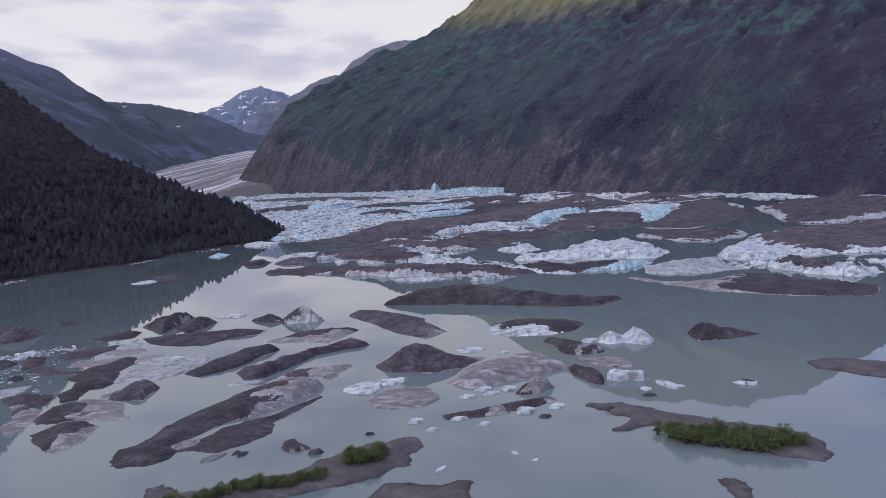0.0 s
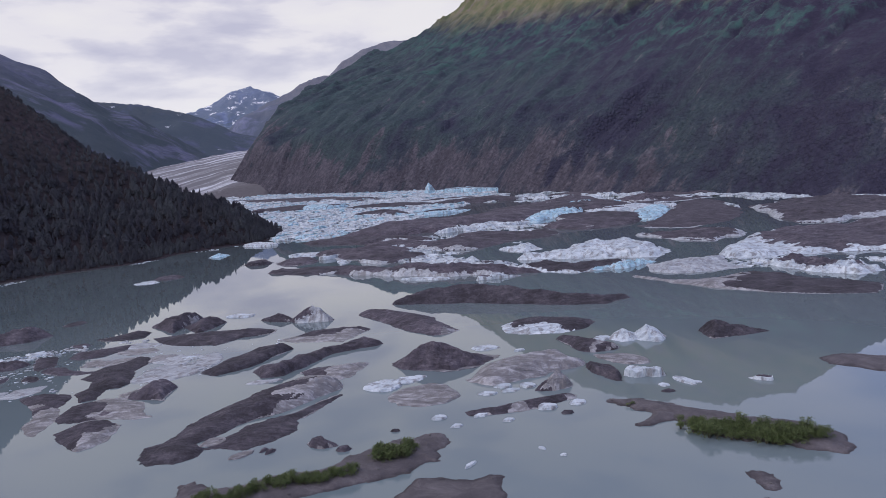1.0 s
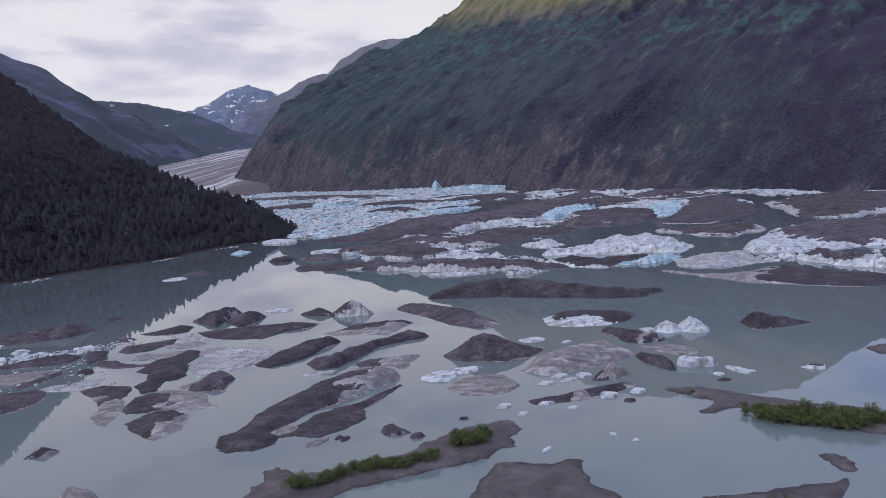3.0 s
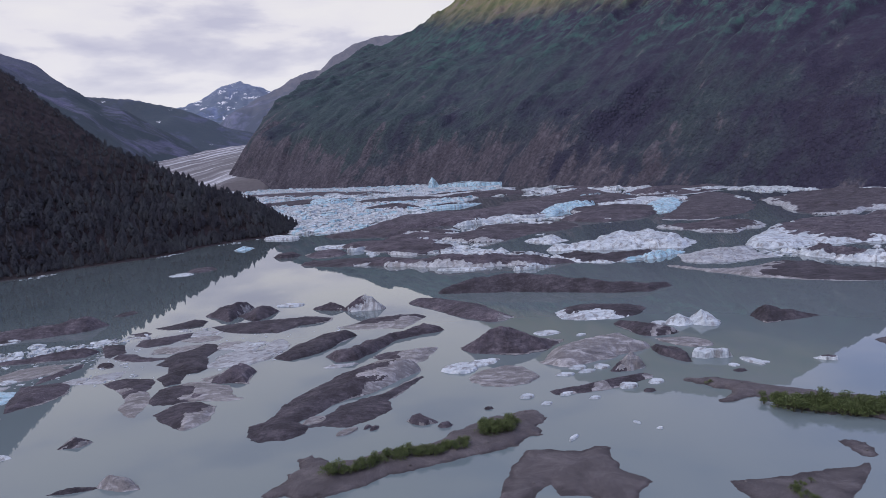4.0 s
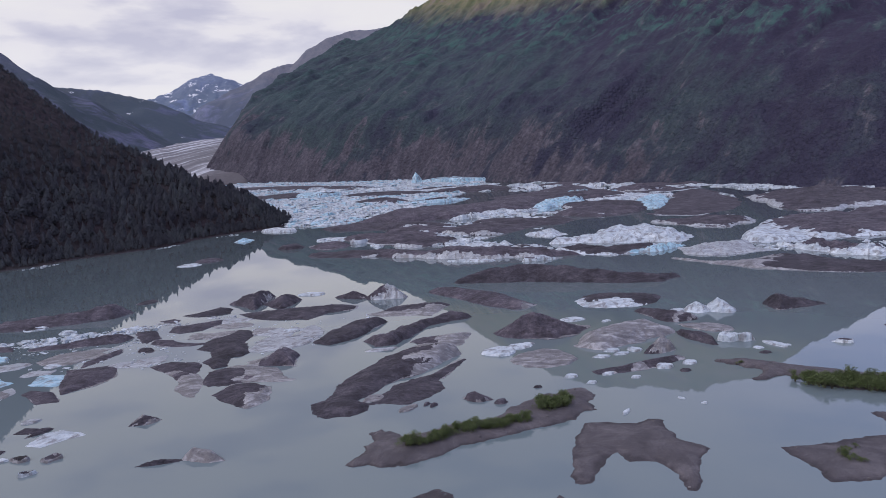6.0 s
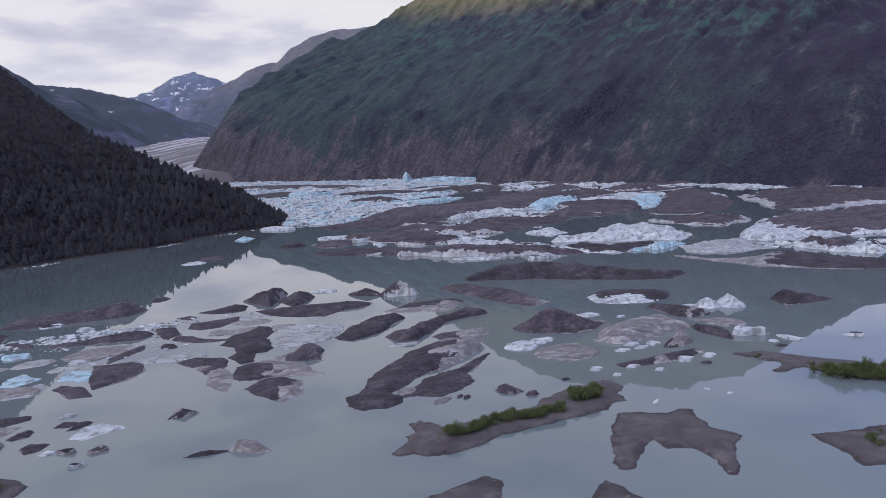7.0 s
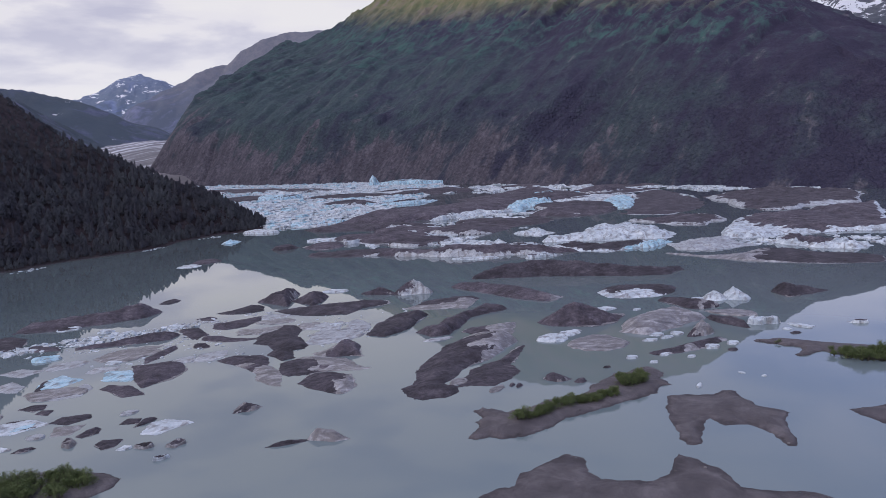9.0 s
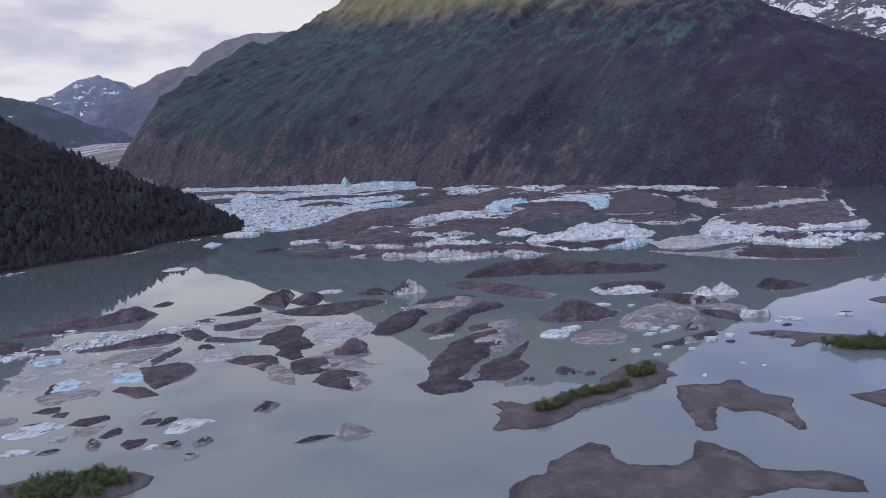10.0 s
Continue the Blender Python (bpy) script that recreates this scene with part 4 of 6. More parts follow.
floe(60.8, 187.9, 8.5, 2.9, -68, 0.601, shape="slab", ice="white", cover=0, seed=40)
floe(80.7, 184.8, 6.4, 2.2, -36, 1.19, shape="block", ice="white", cover=0.6, seed=41)
floe(54.4, 185.5, 3.0, 2.6, -15, 0.362, shape="slab", ice="white", cover=0, seed=42)
floe(54.0, 180.5, 3.6, 2.2, -6, 0.604, cover=0.92, seed=43)
floe(63.3, 186.0, 3.8, 2.0, 2, 0.3, shape="slab", ice="white", cover=0, seed=44)
floe(20.6, 230.2, 3.8, 2.2, 20, 0.364, shape="slab", ice="white", cover=0, seed=45)
floe(9.7, 236.0, 9.1, 6.2, -3, 0.486, shape="slab", ice="white", cover=0.1, seed=46)
floe(-35.5, 161.6, 7.3, 4.3, -25, 1.46, cover=0.92, seed=47)
floe(-29.8, 157.8, 3.5, 2.6, 6, 1.04, cover=0.92, seed=48)
floe(-18.2, 166.7, 2.3, 1.0, -3, 0.622, cover=0.92, seed=49)
floe(-7.3, 173.2, 4.1, 3.1, 13, 0.496, shape="slab", ice="white", cover=0, seed=50)
floe(-3.1, 167.1, 3.6, 2.2, 21, 0.372, shape="slab", ice="white", cover=0, seed=51)
floe(-1.2, 144.1, 3.8, 1.2, 48, 0.435, shape="slab", ice="white", cover=0, seed=52)
floe(15.2, 150.2, 2.2, 1.1, -65, 0.309, shape="slab", ice="white", cover=0, seed=53)
floe(19.2, 145.8, 1.4, 1.1, 1, 0.309, shape="slab", ice="white", cover=0, seed=54)
floe(-48.9, 160.7, 2.5, 1.5, 49, 0.625, cover=0.92, seed=55)
floe(-47.1, 159.7, 3.5, 1.5, 57, 0.73, cover=0.92, seed=56)
floe(9.9, 168.5, 3.2, 2.1, 11, 0.37, shape="slab", ice="white", cover=0, seed=57)
floe(3.4, 173.1, 4.4, 2.1, 33, 0.494, shape="slab", ice="white", cover=0.3, seed=58)
floe(-121.9, 164.7, 7.1, 3.5, 25, 1.87, shape="peak", ice="grey", cover=0.4, seed=59)
floe(-109.8, 138.0, 10.0, 1.5, 9, 0.834, cover=0.92, seed=60)
floe(-182.6, 169.9, 14.1, 10.0, 12, 0.5, shape="slab", ice="white", cover=0.12, seed=64)
floe(-174.1, 161.0, 4.5, 3.3, -2, 0.437, shape="slab", ice="pale", cover=0, seed=67)
floe(-163.6, 153.8, 3.3, 4.7, 5, 1.25, shape="block", ice="grey", cover=0.3, seed=69)
floe(-149.0, 146.9, 3.6, 2.3, 2, 0.437, shape="slab", ice="white", cover=0, seed=71)
floe(-144.4, 146.4, 4.7, 3.0, -11, 1.25, shape="block", ice="grey", cover=0.5, seed=72)
floe(-137.0, 145.7, 4.2, 3.4, 14, 1.46, shape="block", ice="grey", cover=0.2, seed=73)
floe(-154.0, 172.3, 5.4, 3.4, 23, 0.499, shape="slab", ice="pale", cover=0, seed=76)
floe(-147.6, 163.5, 6.3, 2.2, 49, 0.833, cover=0.8, seed=77)
floe(-139.0, 138.0, 3.7, 1.7, 28, 1.04, shape="block", ice="white", cover=0.6, seed=78)
floe(-182.5, 154.9, 10.1, 3.0, -6, 0.437, shape="slab", ice="white", cover=0, seed=79)
floe(-173.7, 152.6, 4.8, 2.2, 18, 0.625, cover=0.92, seed=80)
floe(-122.5, 165.7, 6.7, 2.3, 15, 1.87, shape="peak", ice="grey", cover=0.45, seed=81)
floe(-192.8, 179.8, 8.5, 6.6, -34, 0.499, shape="slab", ice="grey", cover=0, seed=82)
floe(-180.6, 196.9, 18.8, 10.5, -1, 0.499, shape="slab", ice="grey", cover=0.1, seed=84)
floe(-198.2, 239.4, 10.0, 7.8, 5, 1.45, shape="block", ice="blue", cover=0, seed=86)
floe(-168.7, 233.3, 19.7, 12.5, 13, 0.497, shape="slab", ice="grey", cover=0.05, seed=89)
floe(-187.0, 228.1, 13.1, 9.2, 23, 0.373, shape="slab", ice="pale", cover=0.02, seed=92)
floe(-123.0, 252.5, 20.1, 8.0, 15, 0.371, shape="slab", ice="grey", cover=0, seed=95)
floe(-101.8, 250.2, 13.1, 7.4, 18, 0.432, shape="slab", ice="pale", cover=0, seed=97)
floe(-90.9, 237.2, 13.4, 7.7, 24, 0.495, shape="slab", ice="pale", cover=0.1, seed=98)
floe(-182.8, 440.7, 14.4, 13.5, 19, 0.399, shape="slab", ice="white", cover=0, seed=99)
floe(-174.1, 454.4, 16.7, 15.4, 14, 1.49, cover=0.92, seed=100)
floe(-172.7, 327.2, 9.8, 7.0, 37, 0.817, cover=0.92, seed=101)
floe(-148.0, 220.8, 9.5, 6.2, 37, 0.363, shape="slab", ice="pale", cover=0.2, seed=104)
floe(-172.0, 225.8, 5.2, 5.7, 12, 0.414, shape="slab", ice="white", cover=0, seed=107)
floe(-99.7, 238.4, 15.3, 9.8, 31, 0.412, shape="slab", ice="pale", cover=0.1, seed=108)
floe(-95.5, 250.7, 6.5, 4.9, 54, 0.411, shape="slab", ice="white", cover=0, seed=109)
floe(-122.8, 275.4, 14.6, 7.4, 1, 0.308, shape="slab", ice="pale", cover=0.1, seed=110)
floe(-94.3, 319.1, 12.2, 6.5, -8, 0.608, shape="slab", ice="white", cover=0.1, seed=111)
floe(-60.9, 215.6, 10.7, 3.7, 12, 0.31, shape="slab", ice="pale", cover=0.1, seed=113)
floe(-50.9, 203.7, 9.8, 4.3, 17, 0.31, shape="slab", ice="pale", cover=0.1, seed=114)
floe(-205.8, 286.1, 8.2, 7.5, 9, 1.03, shape="block", ice="white", cover=0.1, seed=115)
floe(-188.0, 275.7, 6.5, 7.8, 15, 0.824, shape="block", ice="white", cover=0.1, seed=116)
# middle field
floe(236.7, 805.9, 59.4, 56.2, -2, 11.2, cover=0.95, seed=139)
floe(197.9, 717.0, 86.4, 37.5, -6, 4.21, shape="block", ice="white", cover=0.1, seed=141)
floe(130.6, 600.3, 85.9, 74.8, 3, 6.22, cover=1, seed=142)
floe(22.2, 686.1, 265.1, 87.7, 32, 8.96, cover=0.97, seed=146)
floe(42.5, 633.1, 98.3, 15.8, 27, 4.52, shape="block", ice="white", cover=0.25, seed=147)
floe(164.6, 854.3, 95.8, 73.5, 4, 7.35, cover=0.96, seed=148)
floe(183.6, 802.3, 73.7, 30.9, 25, 6.6, shape="block", ice="blue", cover=0.1, seed=149)
floe(65.7, 996.0, 131.7, 78.2, -1, 6.44, cover=1, seed=150)
floe(-231.4, 1336.2, 524.1, 103.0, -44, 3.92, cover=0.9, seed=151)
floe(-203.9, 1106.6, 154.3, 132.6, 10, 5.02, cover=0.85, seed=152)
floe(-154.2, 1056.3, 70.8, 49.5, 31, 8.14, shape="block", ice="blue", cover=0.05, seed=153)
floe(-250.8, 1053.8, 23.8, 19.5, 2, 6.97, cover=1, seed=154)
floe(-57.7, 871.4, 82.0, 38.3, -32, 5.98, shape="peak", cover=0.85, ice="white", seed=155)
floe(-60.6, 591.9, 109.0, 49.6, -18, 3.76, cover=0.97, seed=156)
floe(-49.1, 503.3, 51.9, 47.4, -10, 3.84, cover=1, seed=157)
floe(-124.8, 492.5, 18.4, 16.6, 7, 2.93, cover=1, seed=158)
floe(-97.6, 487.3, 30.1, 28.6, 3, 2.34, cover=1, seed=159)
floe(-69.8, 440.1, 74.8, 28.7, -9, 2.94, cover=0.97, seed=160)
floe(-9.7, 404.9, 122.9, 24.7, -23, 4.88, cover=0.97, seed=161)
floe(-30.6, 468.2, 46.6, 30.6, -12, 3.38, cover=0.95, seed=162)
floe(-78.1, 497.4, 16.4, 7.7, 47, 2.9, shape="block", ice="white", cover=0, seed=163)
floe(23.9, 524.8, 71.7, 61.1, 3, 4.22, cover=0.97, seed=164)
floe(4.3, 437.1, 39.3, 11.7, -30, 3.38, shape="peak", ice="white", cover=0.08, seed=165)
floe(30.4, 417.8, 21.8, 9.2, 10, 2.89, shape="block", ice="white", cover=0.2, seed=166)
floe(-10.3, 382.7, 26.4, 6.6, -17, 1.18, shape="slab", ice="white", cover=0.05, seed=169)
floe(28.4, 371.2, 24.0, 4.6, 12, 2.44, shape="block", ice="white", cover=0.2, seed=170)
floe(-150.3, 610.9, 30.0, 15.4, -16, 2.38, shape="slab", ice="white", cover=0, seed=171)
floe(-170.2, 553.8, 15.5, 10.8, 43, 2.91, shape="peak", ice="blue", cover=0, seed=172)
floe(-37.5, 530.1, 25.8, 10.0, -1, 2.38, shape="block", ice="white", cover=0.1, seed=173)
floe(-88.3, 648.9, 32.0, 15.5, 17, 2.79, shape="block", ice="blue", cover=0.05, seed=174)
floe(6.3, 833.5, 73.3, 30.8, 21, 4.31, shape="block", ice="blue", cover=0.1, seed=175)
floe(213.6, 978.1, 105.2, 53.1, -32, 3.86, cover=0.9, seed=176)
floe(313.3, 839.3, 51.3, 30.0, -24, 3.9, cover=0.8, ice="white", seed=177)
floe(145.1, 804.8, 144.6, 113.2, -26, 5.67, cover=0.95, seed=178)
floe(154.6, 648.6, 102.6, 75.1, -35, 3.48, cover=0.95, seed=179)
floe(87.6, 752.7, 95.7, 55.0, 18, 3.45, cover=0.95, seed=180)
floe(-57.9, 1012.6, 137.8, 94.6, -20, 3.32, cover=0.9, ice="white", seed=181)
floe(48.2, 558.8, 76.6, 54.1, -28, 3.23, cover=0.95, seed=182)
floe(-10.5, 537.6, 98.8, 40.0, -25, 2.83, cover=0.95, seed=183)
floe(-65.4, 525.2, 48.9, 38.6, -15, 2.87, cover=0.95, seed=184)
floe(29.5, 1054.0, 171.0, 59.0, 6, 3.19, shape="block", ice="white", cover=0.1, seed=186)
floe(64.8, 1254.7, 144.2, 57.1, -35, 8.04, shape="block", ice="blue", cover=0.05, seed=187)
floe(0.1, 1283.2, 25.9, 16.9, 17, 18.6, shape="peak", ice="blue", cover=0, seed=188)
floe(-360.3, 1742.7, 101.9, 35.1, -14, 12, shape="block", ice="blue", cover=0.1, seed=189)
floe(-532.5, 2066.2, 193.8, 74.9, -43, 9.96, shape="block", ice="white", cover=0.2, seed=190)
floe(-41.7, 505.7, 41.2, 10.9, 5, 1.15, shape="slab", ice="white", cover=0.1, seed=193)
floe(-92.9, 527.1, 34.9, 10.6, -10, 0.867, shape="slab", ice="white", cover=0, seed=194)
slab_berg([(160.2, 396.5), (163.6, 388), (174.8, 382), (191.4, 385.9), (210.9, 381.7), (231.3, 376.8), (257.4, 371.2), (351.3, 492.8), (315, 497), (259.4, 467.4), (239.5, 482.7), (224.8, 471.3), (202.5, 456.1), (175.2, 412.3)], 5, "big dark debris-covered iceberg with a low white cliff", ice="white", cliff=2.6, crest=(0.0, 1), bare=(-1, -0.1, 0.93), low=0.5, rough=0.1, seed=120)
slab_berg([(298.6, 653.5), (266, 533.4), (264.1, 514.2), (283.8, 506.3), (309.4, 525.1), (331.5, 520.5), (355.9, 519.4), (420.6, 606.6), (405, 626.1), (394.3, 682.9), (350.4, 683.3), (316.5, 658.1)], 5, "dark debris-covered iceberg with a pale broken cliff", ice="pale", cliff=3, crest=(0, 1), low=0.4, rough=0.15, seed=121)
slab_berg([(161.6, 561.3), (172.6, 540.8), (185, 531.9), (216.5, 545.7), (245.4, 578.7), (263.4, 610.2), (292.4, 715.5), (280.2, 758.9), (245, 718.1), (198.6, 617.1), (165.4, 552.1)], 6.5, "large smooth brown debris-covered iceberg", ice="pale", cliff=0, crest=(-0.2, 1), low=0.3, rough=0.08, seed=122)
slab_berg([(174.2, 622.2), (184.9, 598.3), (218.9, 662.8), (229.1, 696.5), (209.5, 703.1), (185.9, 664.1)], 4, "blue-white wedge of broken ice beside a dark berg", ice="blue", cliff=2, crest=(0, 1), bare=(1, 0, -1), rough=0.3, seed=123)
slab_berg([(143.7, 505.3), (158, 467.4), (174.8, 451.6), (186.3, 467.7), (199.8, 468.3), (210.5, 489.5), (204.3, 500.8), (187.3, 511.1), (161.9, 502.2)], 3.6, "low grey iceberg with a white broken end", ice="pale", cliff=1.2, crest=(0.3, 1), bare=(1, 0.1, 0.78), low=0.4, rough=0.1, seed=124)
slab_berg([(48.5, 429.2), (58.7, 426.6), (77.1, 421), (99.6, 413.1), (120.5, 407.3), (136.8, 429.2), (132.3, 423.5), (133.1, 439.4), (123.8, 472.3), (107.2, 464.5), (96.7, 462.2), (78.8, 439.7), (67.3, 438.6), (51.3, 432.8)], 4.0, "long white iceberg with a sheer streaked face", ice="white", cliff=2.6, crest=(0.3, 0.6), bare=(1, 0, -1), low=0.75, rough=0.10, bevel=0.3, seed=125)
slab_berg([(36.6, 409.9), (47.4, 393), (55.4, 378.3), (69.1, 369.8), (78, 372.9), (94.7, 379.1), (104.7, 397.7), (86.2, 398.5), (67.4, 398.3), (59.1, 412.9), (43.7, 398.2)], 3.6, "low dark debris-covered iceberg before a white one", ice="white", cliff=1, crest=(0.1, 1), low=0.4, rough=0.12, seed=126)
slab_berg([(76.3, 372.7), (95.4, 372.1), (116.6, 386.7), (115.7, 386.5), (100.8, 386.9), (86.1, 377.9)], 2.6, "tapering foot of pale blue ice", ice="blue", cliff=1.6, crest=(0.5, 1), bare=(1, 0, -1), rough=0.15, seed=127)
slab_berg([(111, 378.9), (107.8, 358.8), (115.6, 348.1), (130.7, 347.9), (148.8, 354.7), (145.4, 352.6), (153.6, 384.9), (141.8, 384.9), (128.7, 385.6), (114.3, 374.7)], 4.5, "jumbled pale iceberg dusted with silt", ice="pale", cliff=1, crest=(-0.2, 0.8), bare=(1, 0, -1), rough=0.4, seed=128)
slab_berg([(97.2, 344), (106.1, 326.5), (118.7, 308.6), (136.1, 291.3), (155.3, 280.5), (170.6, 277), (180.5, 290.7), (177.1, 299.1), (161.5, 310.9), (156, 327.9), (147.8, 337), (127.9, 326.9), (106.6, 327.5)], 4.2, "long dark iceberg with streaky grey ice flank", ice="grey", cliff=0.5, crest=(0.1, 1), bare=(-0.8, 0.6, 0.66), low=0.2, rough=0.12, seed=129)
slab_berg([(161.4, 364.9), (167.7, 345.4), (175.7, 326.5), (186.7, 314.8), (199.1, 320.1), (200.3, 322.1), (197.7, 330.9), (194.4, 343.8), (187.9, 353.2), (183.5, 364.2), (164.8, 353.9)], 4.0, "white iceberg with a dark ridged top", ice="white", cliff=2.2, crest=(-0.1, 0.9), bare=(-0.2, -1, 0.55), rough=0.35, bevel=0.5, seed=130)
slab_berg([(83.4, 660.2), (88.8, 643.7), (102.7, 670.7), (137.2, 683.4), (152.4, 736.3), (135.2, 748.7), (96.5, 701.6)], 4.5, "blue ice cliff under a dark rubble crest", ice="blue", cliff=3.2, crest=(0, 1), bare=(0, -1, 0.25), rough=0.25, seed=131)
slab_berg([(91.8, 626.7), (111.8, 597.9), (135, 591.5), (166.7, 595.2), (176, 617.3), (179.6, 666.3), (146.3, 666.7), (115.2, 642)], 2.6, "low brown debris-covered iceberg among brash", ice="white", cliff=0.6, crest=(0, 1), low=0.4, rough=0.1, seed=132)
slab_berg([(74.9, 573.5), (78.7, 539.5), (93.1, 547.4), (95.3, 560.5), (90.2, 579.2), (78.9, 577.1)], 2.8, "small dark debris-covered iceberg with a rounded back", ice="grey", cliff=0, crest=(0, 1), rough=0.15, seed=133)
slab_berg([(40.9, 480.5), (53.3, 461), (67.2, 468.9), (66.8, 475.5), (61.6, 500.3), (47.9, 483.3)], 3, "small jumble of white ice blocks", ice="white", cliff=1, crest=(0, 1), bare=(1, 0, -1), rough=0.9, seed=134)
slab_berg([(209.4, 818.7), (221.5, 773.8), (250.1, 763.8), (294.9, 790.1), (307, 798.6), (314.6, 875.9), (272.9, 903.6), (225.9, 849.5)], 5, "dark rubble-strewn iceberg with a rough top", ice="white", cliff=0.8, crest=(0, 1), low=0.4, rough=0.4, seed=135)
ridge_berg([[(-32.8, 303.5, 6.0), (-24.9, 295.9, 7.7), (-16.0, 283.6, 9.0), (-9.2, 270.7, 8.2), (-4.7, 264.2, 6.3)]], 3.2, "dark debris-covered iceberg with a broken edge", cover=0.95, seed=18)
slab_berg([(3, 201.2), (6.4, 209.6), (12.6, 213.8), (23, 218.8), (32.7, 220.1), (35.1, 212.3), (37.9, 211.7), (36.6, 209), (26.2, 203.9), (13.1, 197.3), (9, 196.2)], 4.6, "large smooth iceberg of dirty grey ice", crest=(-0.1, 1), bare=(1, 0, -1), seed=19, bevel=0.7, low=0.45, rough=0.05)
ridge_berg([[(37.4, 240.4, 2.2), (41.4, 234.0, 4.2), (44.8, 226.4, 5.4), (50.2, 224.8, 2.7)]], 3.2, "dark debris-covered iceberg with a bent back", cover=0.97, seed=30)
ridge_berg([[(1.9, 174.7, 2.0), (8.8, 175.8, 2.8), (17.5, 178.6, 3.4), (27.1, 182.3, 2.2)]], 1.4, "flat rubble-strewn iceberg with bits of pale ice", cover=0.85, seed=31)
ridge_berg([[(-23.4, 322.2, 2.2), (-7.2, 323.1, 8.2), (8.0, 323.0, 10.0), (20.0, 317.0, 9.4), (34.0, 309.0, 8.0), (48.7, 299.5, 5.6), (65.3, 295.1, 3.8), (76.1, 300.3, 2.0)]], 7.6, "long grey-brown gravel ridge standing in the lake", cover=1, seed=32, rough=0.14, wob=0.22, steep=0.85, mat=DEBRIS)
slab_berg([(-111.4, 254.9), (-109.6, 249.1), (-111.0, 239.5), (-106.5, 225.1), (-108.2, 221.8), (-112.0, 220.3), (-111.0, 210.6), (-114.0, 209.1), (-119.9, 217.5), (-117.8, 223.0), (-119.7, 228.6), (-125.4, 233.4), (-122.7, 247.0), (-118.5, 252.5), (-115.8, 257.8)], 2.2, "dark debris-covered iceberg with a notched outline", crest=(0.8,-0.3), seed=11)
slab_berg([(-136.2, 215.9), (-131.0, 219.7), (-121.6, 216.2), (-119.5, 212.3), (-119.4, 204.8), (-114.1, 194.6), (-115.0, 188.1), (-114.5, 182.3), (-117.6, 185.1), (-121.0, 190.5), (-121.7, 196.4), (-125.2, 203.2), (-130.0, 208.4)], 1.3, "flat dark iceberg with a drooping grey ice tail", crest=(-0.3,0.8), bare=(0.25,-1,0.5), seed=12)
slab_berg([(-108.0, 182.1), (-105.9, 188.2), (-103.4, 190.5), (-97.7, 189.2), (-94.1, 185.5), (-92.9, 181.2), (-93.6, 174.3), (-96.3, 169.7), (-99.1, 171.4), (-105.2, 178.1)], 2.6, "dark debris-covered iceberg with a pale fringe", crest=(0.4,-0.7), bare=(1,-0.15,0.8), seed=13)
slab_berg([(-114.3, 194.6), (-114.5, 204.2), (-112.2, 206.1), (-108.1, 206.7), (-104.1, 209.4), (-94.4, 203.8), (-92.2, 198.2), (-92.3, 194.3), (-87.5, 191.3), (-91.3, 190.2), (-101.6, 192.6), (-105.9, 190.7), (-111.0, 191.5)], 1.4, "grey ice sheet with a dark debris-covered head", crest=(-0.9,0.2), bare=(1,0.0,0.33), seed=36)
slab_berg([(-104.4, 212.4), (-100.5, 214.3), (-97.7, 218.0), (-94.5, 220.6), (-91.1, 220.2), (-88.3, 216.5), (-89.4, 211.5), (-89.2, 205.2), (-96.9, 207.1), (-100.9, 209.2)], 4.4, "peaked iceberg of grey ice streaked with debris", crest=(0.8,0.2), bare=(-0.8,0.5,0.62), seed=14, bevel=0.9)
slab_berg([(-84.2, 230.5), (-79.3, 246), (-71.7, 257), (-61.9, 258.6), (-59.3, 254), (-62, 248.9), (-67.1, 239.2), (-73.2, 230.6), (-79.5, 226.8)], 3.0, "long dark debris-covered iceberg with sharp ends", crest=(0.6, -0.2), seed=15, bevel=0.5)
slab_berg([(-66.7, 227.5), (-59.7, 228.1), (-56.8, 236.4), (-51.3, 243.1), (-43.3, 249.6), (-33.1, 262.4), (-26.6, 252), (-28.3, 250.4), (-36.7, 247), (-43.4, 243.2), (-51, 229.3), (-56, 220.9), (-62.7, 220.4)], 3.6, "long narrow dark debris-covered iceberg", crest=(0.35, -0.6), seed=16, bevel=0.6, low=0.35)
slab_berg([(-67.0, 267.9), (-60.4, 271.5), (-56.2, 277.6), (-44.6, 279.2), (-36.4, 279.2), (-33.4, 276.3), (-35.4, 272.6), (-42.2, 260.1), (-60.0, 263.9)], 2.6, "dark-topped iceberg with a grey ice flank", crest=(0.2,0.9), bare=(0.15,-1,0.42), seed=17)
slab_berg([(-120.8, 285.7), (-111.5, 288.6), (-95.3, 290.6), (-80.7, 289.6), (-73.3, 286.2), (-73.9, 281.0), (-83.8, 277.1), (-91.5, 268.1), (-105.8, 272.5), (-113.7, 277.8)], 2.8, "long low dark debris-covered iceberg", crest=(0.7,-0.4), seed=20)
slab_berg([(-129.9, 308.7), (-122.3, 313.8), (-115.7, 319.0), (-111.8, 319.4), (-112.4, 316.2), (-113.8, 310.2), (-116.5, 294.6), (-123.2, 302.1)], 7.0, "dark craggy debris-covered iceberg", crest=(0.8,0.3), seed=21, bevel=0.8)
slab_berg([(-114.4, 303.6), (-111.0, 308.4), (-105.0, 311.0), (-98.7, 308.1), (-99.7, 302.0), (-105.1, 291.9)], 5.0, "small dark craggy iceberg with a broken top", crest=(0.7,0.3), seed=22, bevel=0.8)
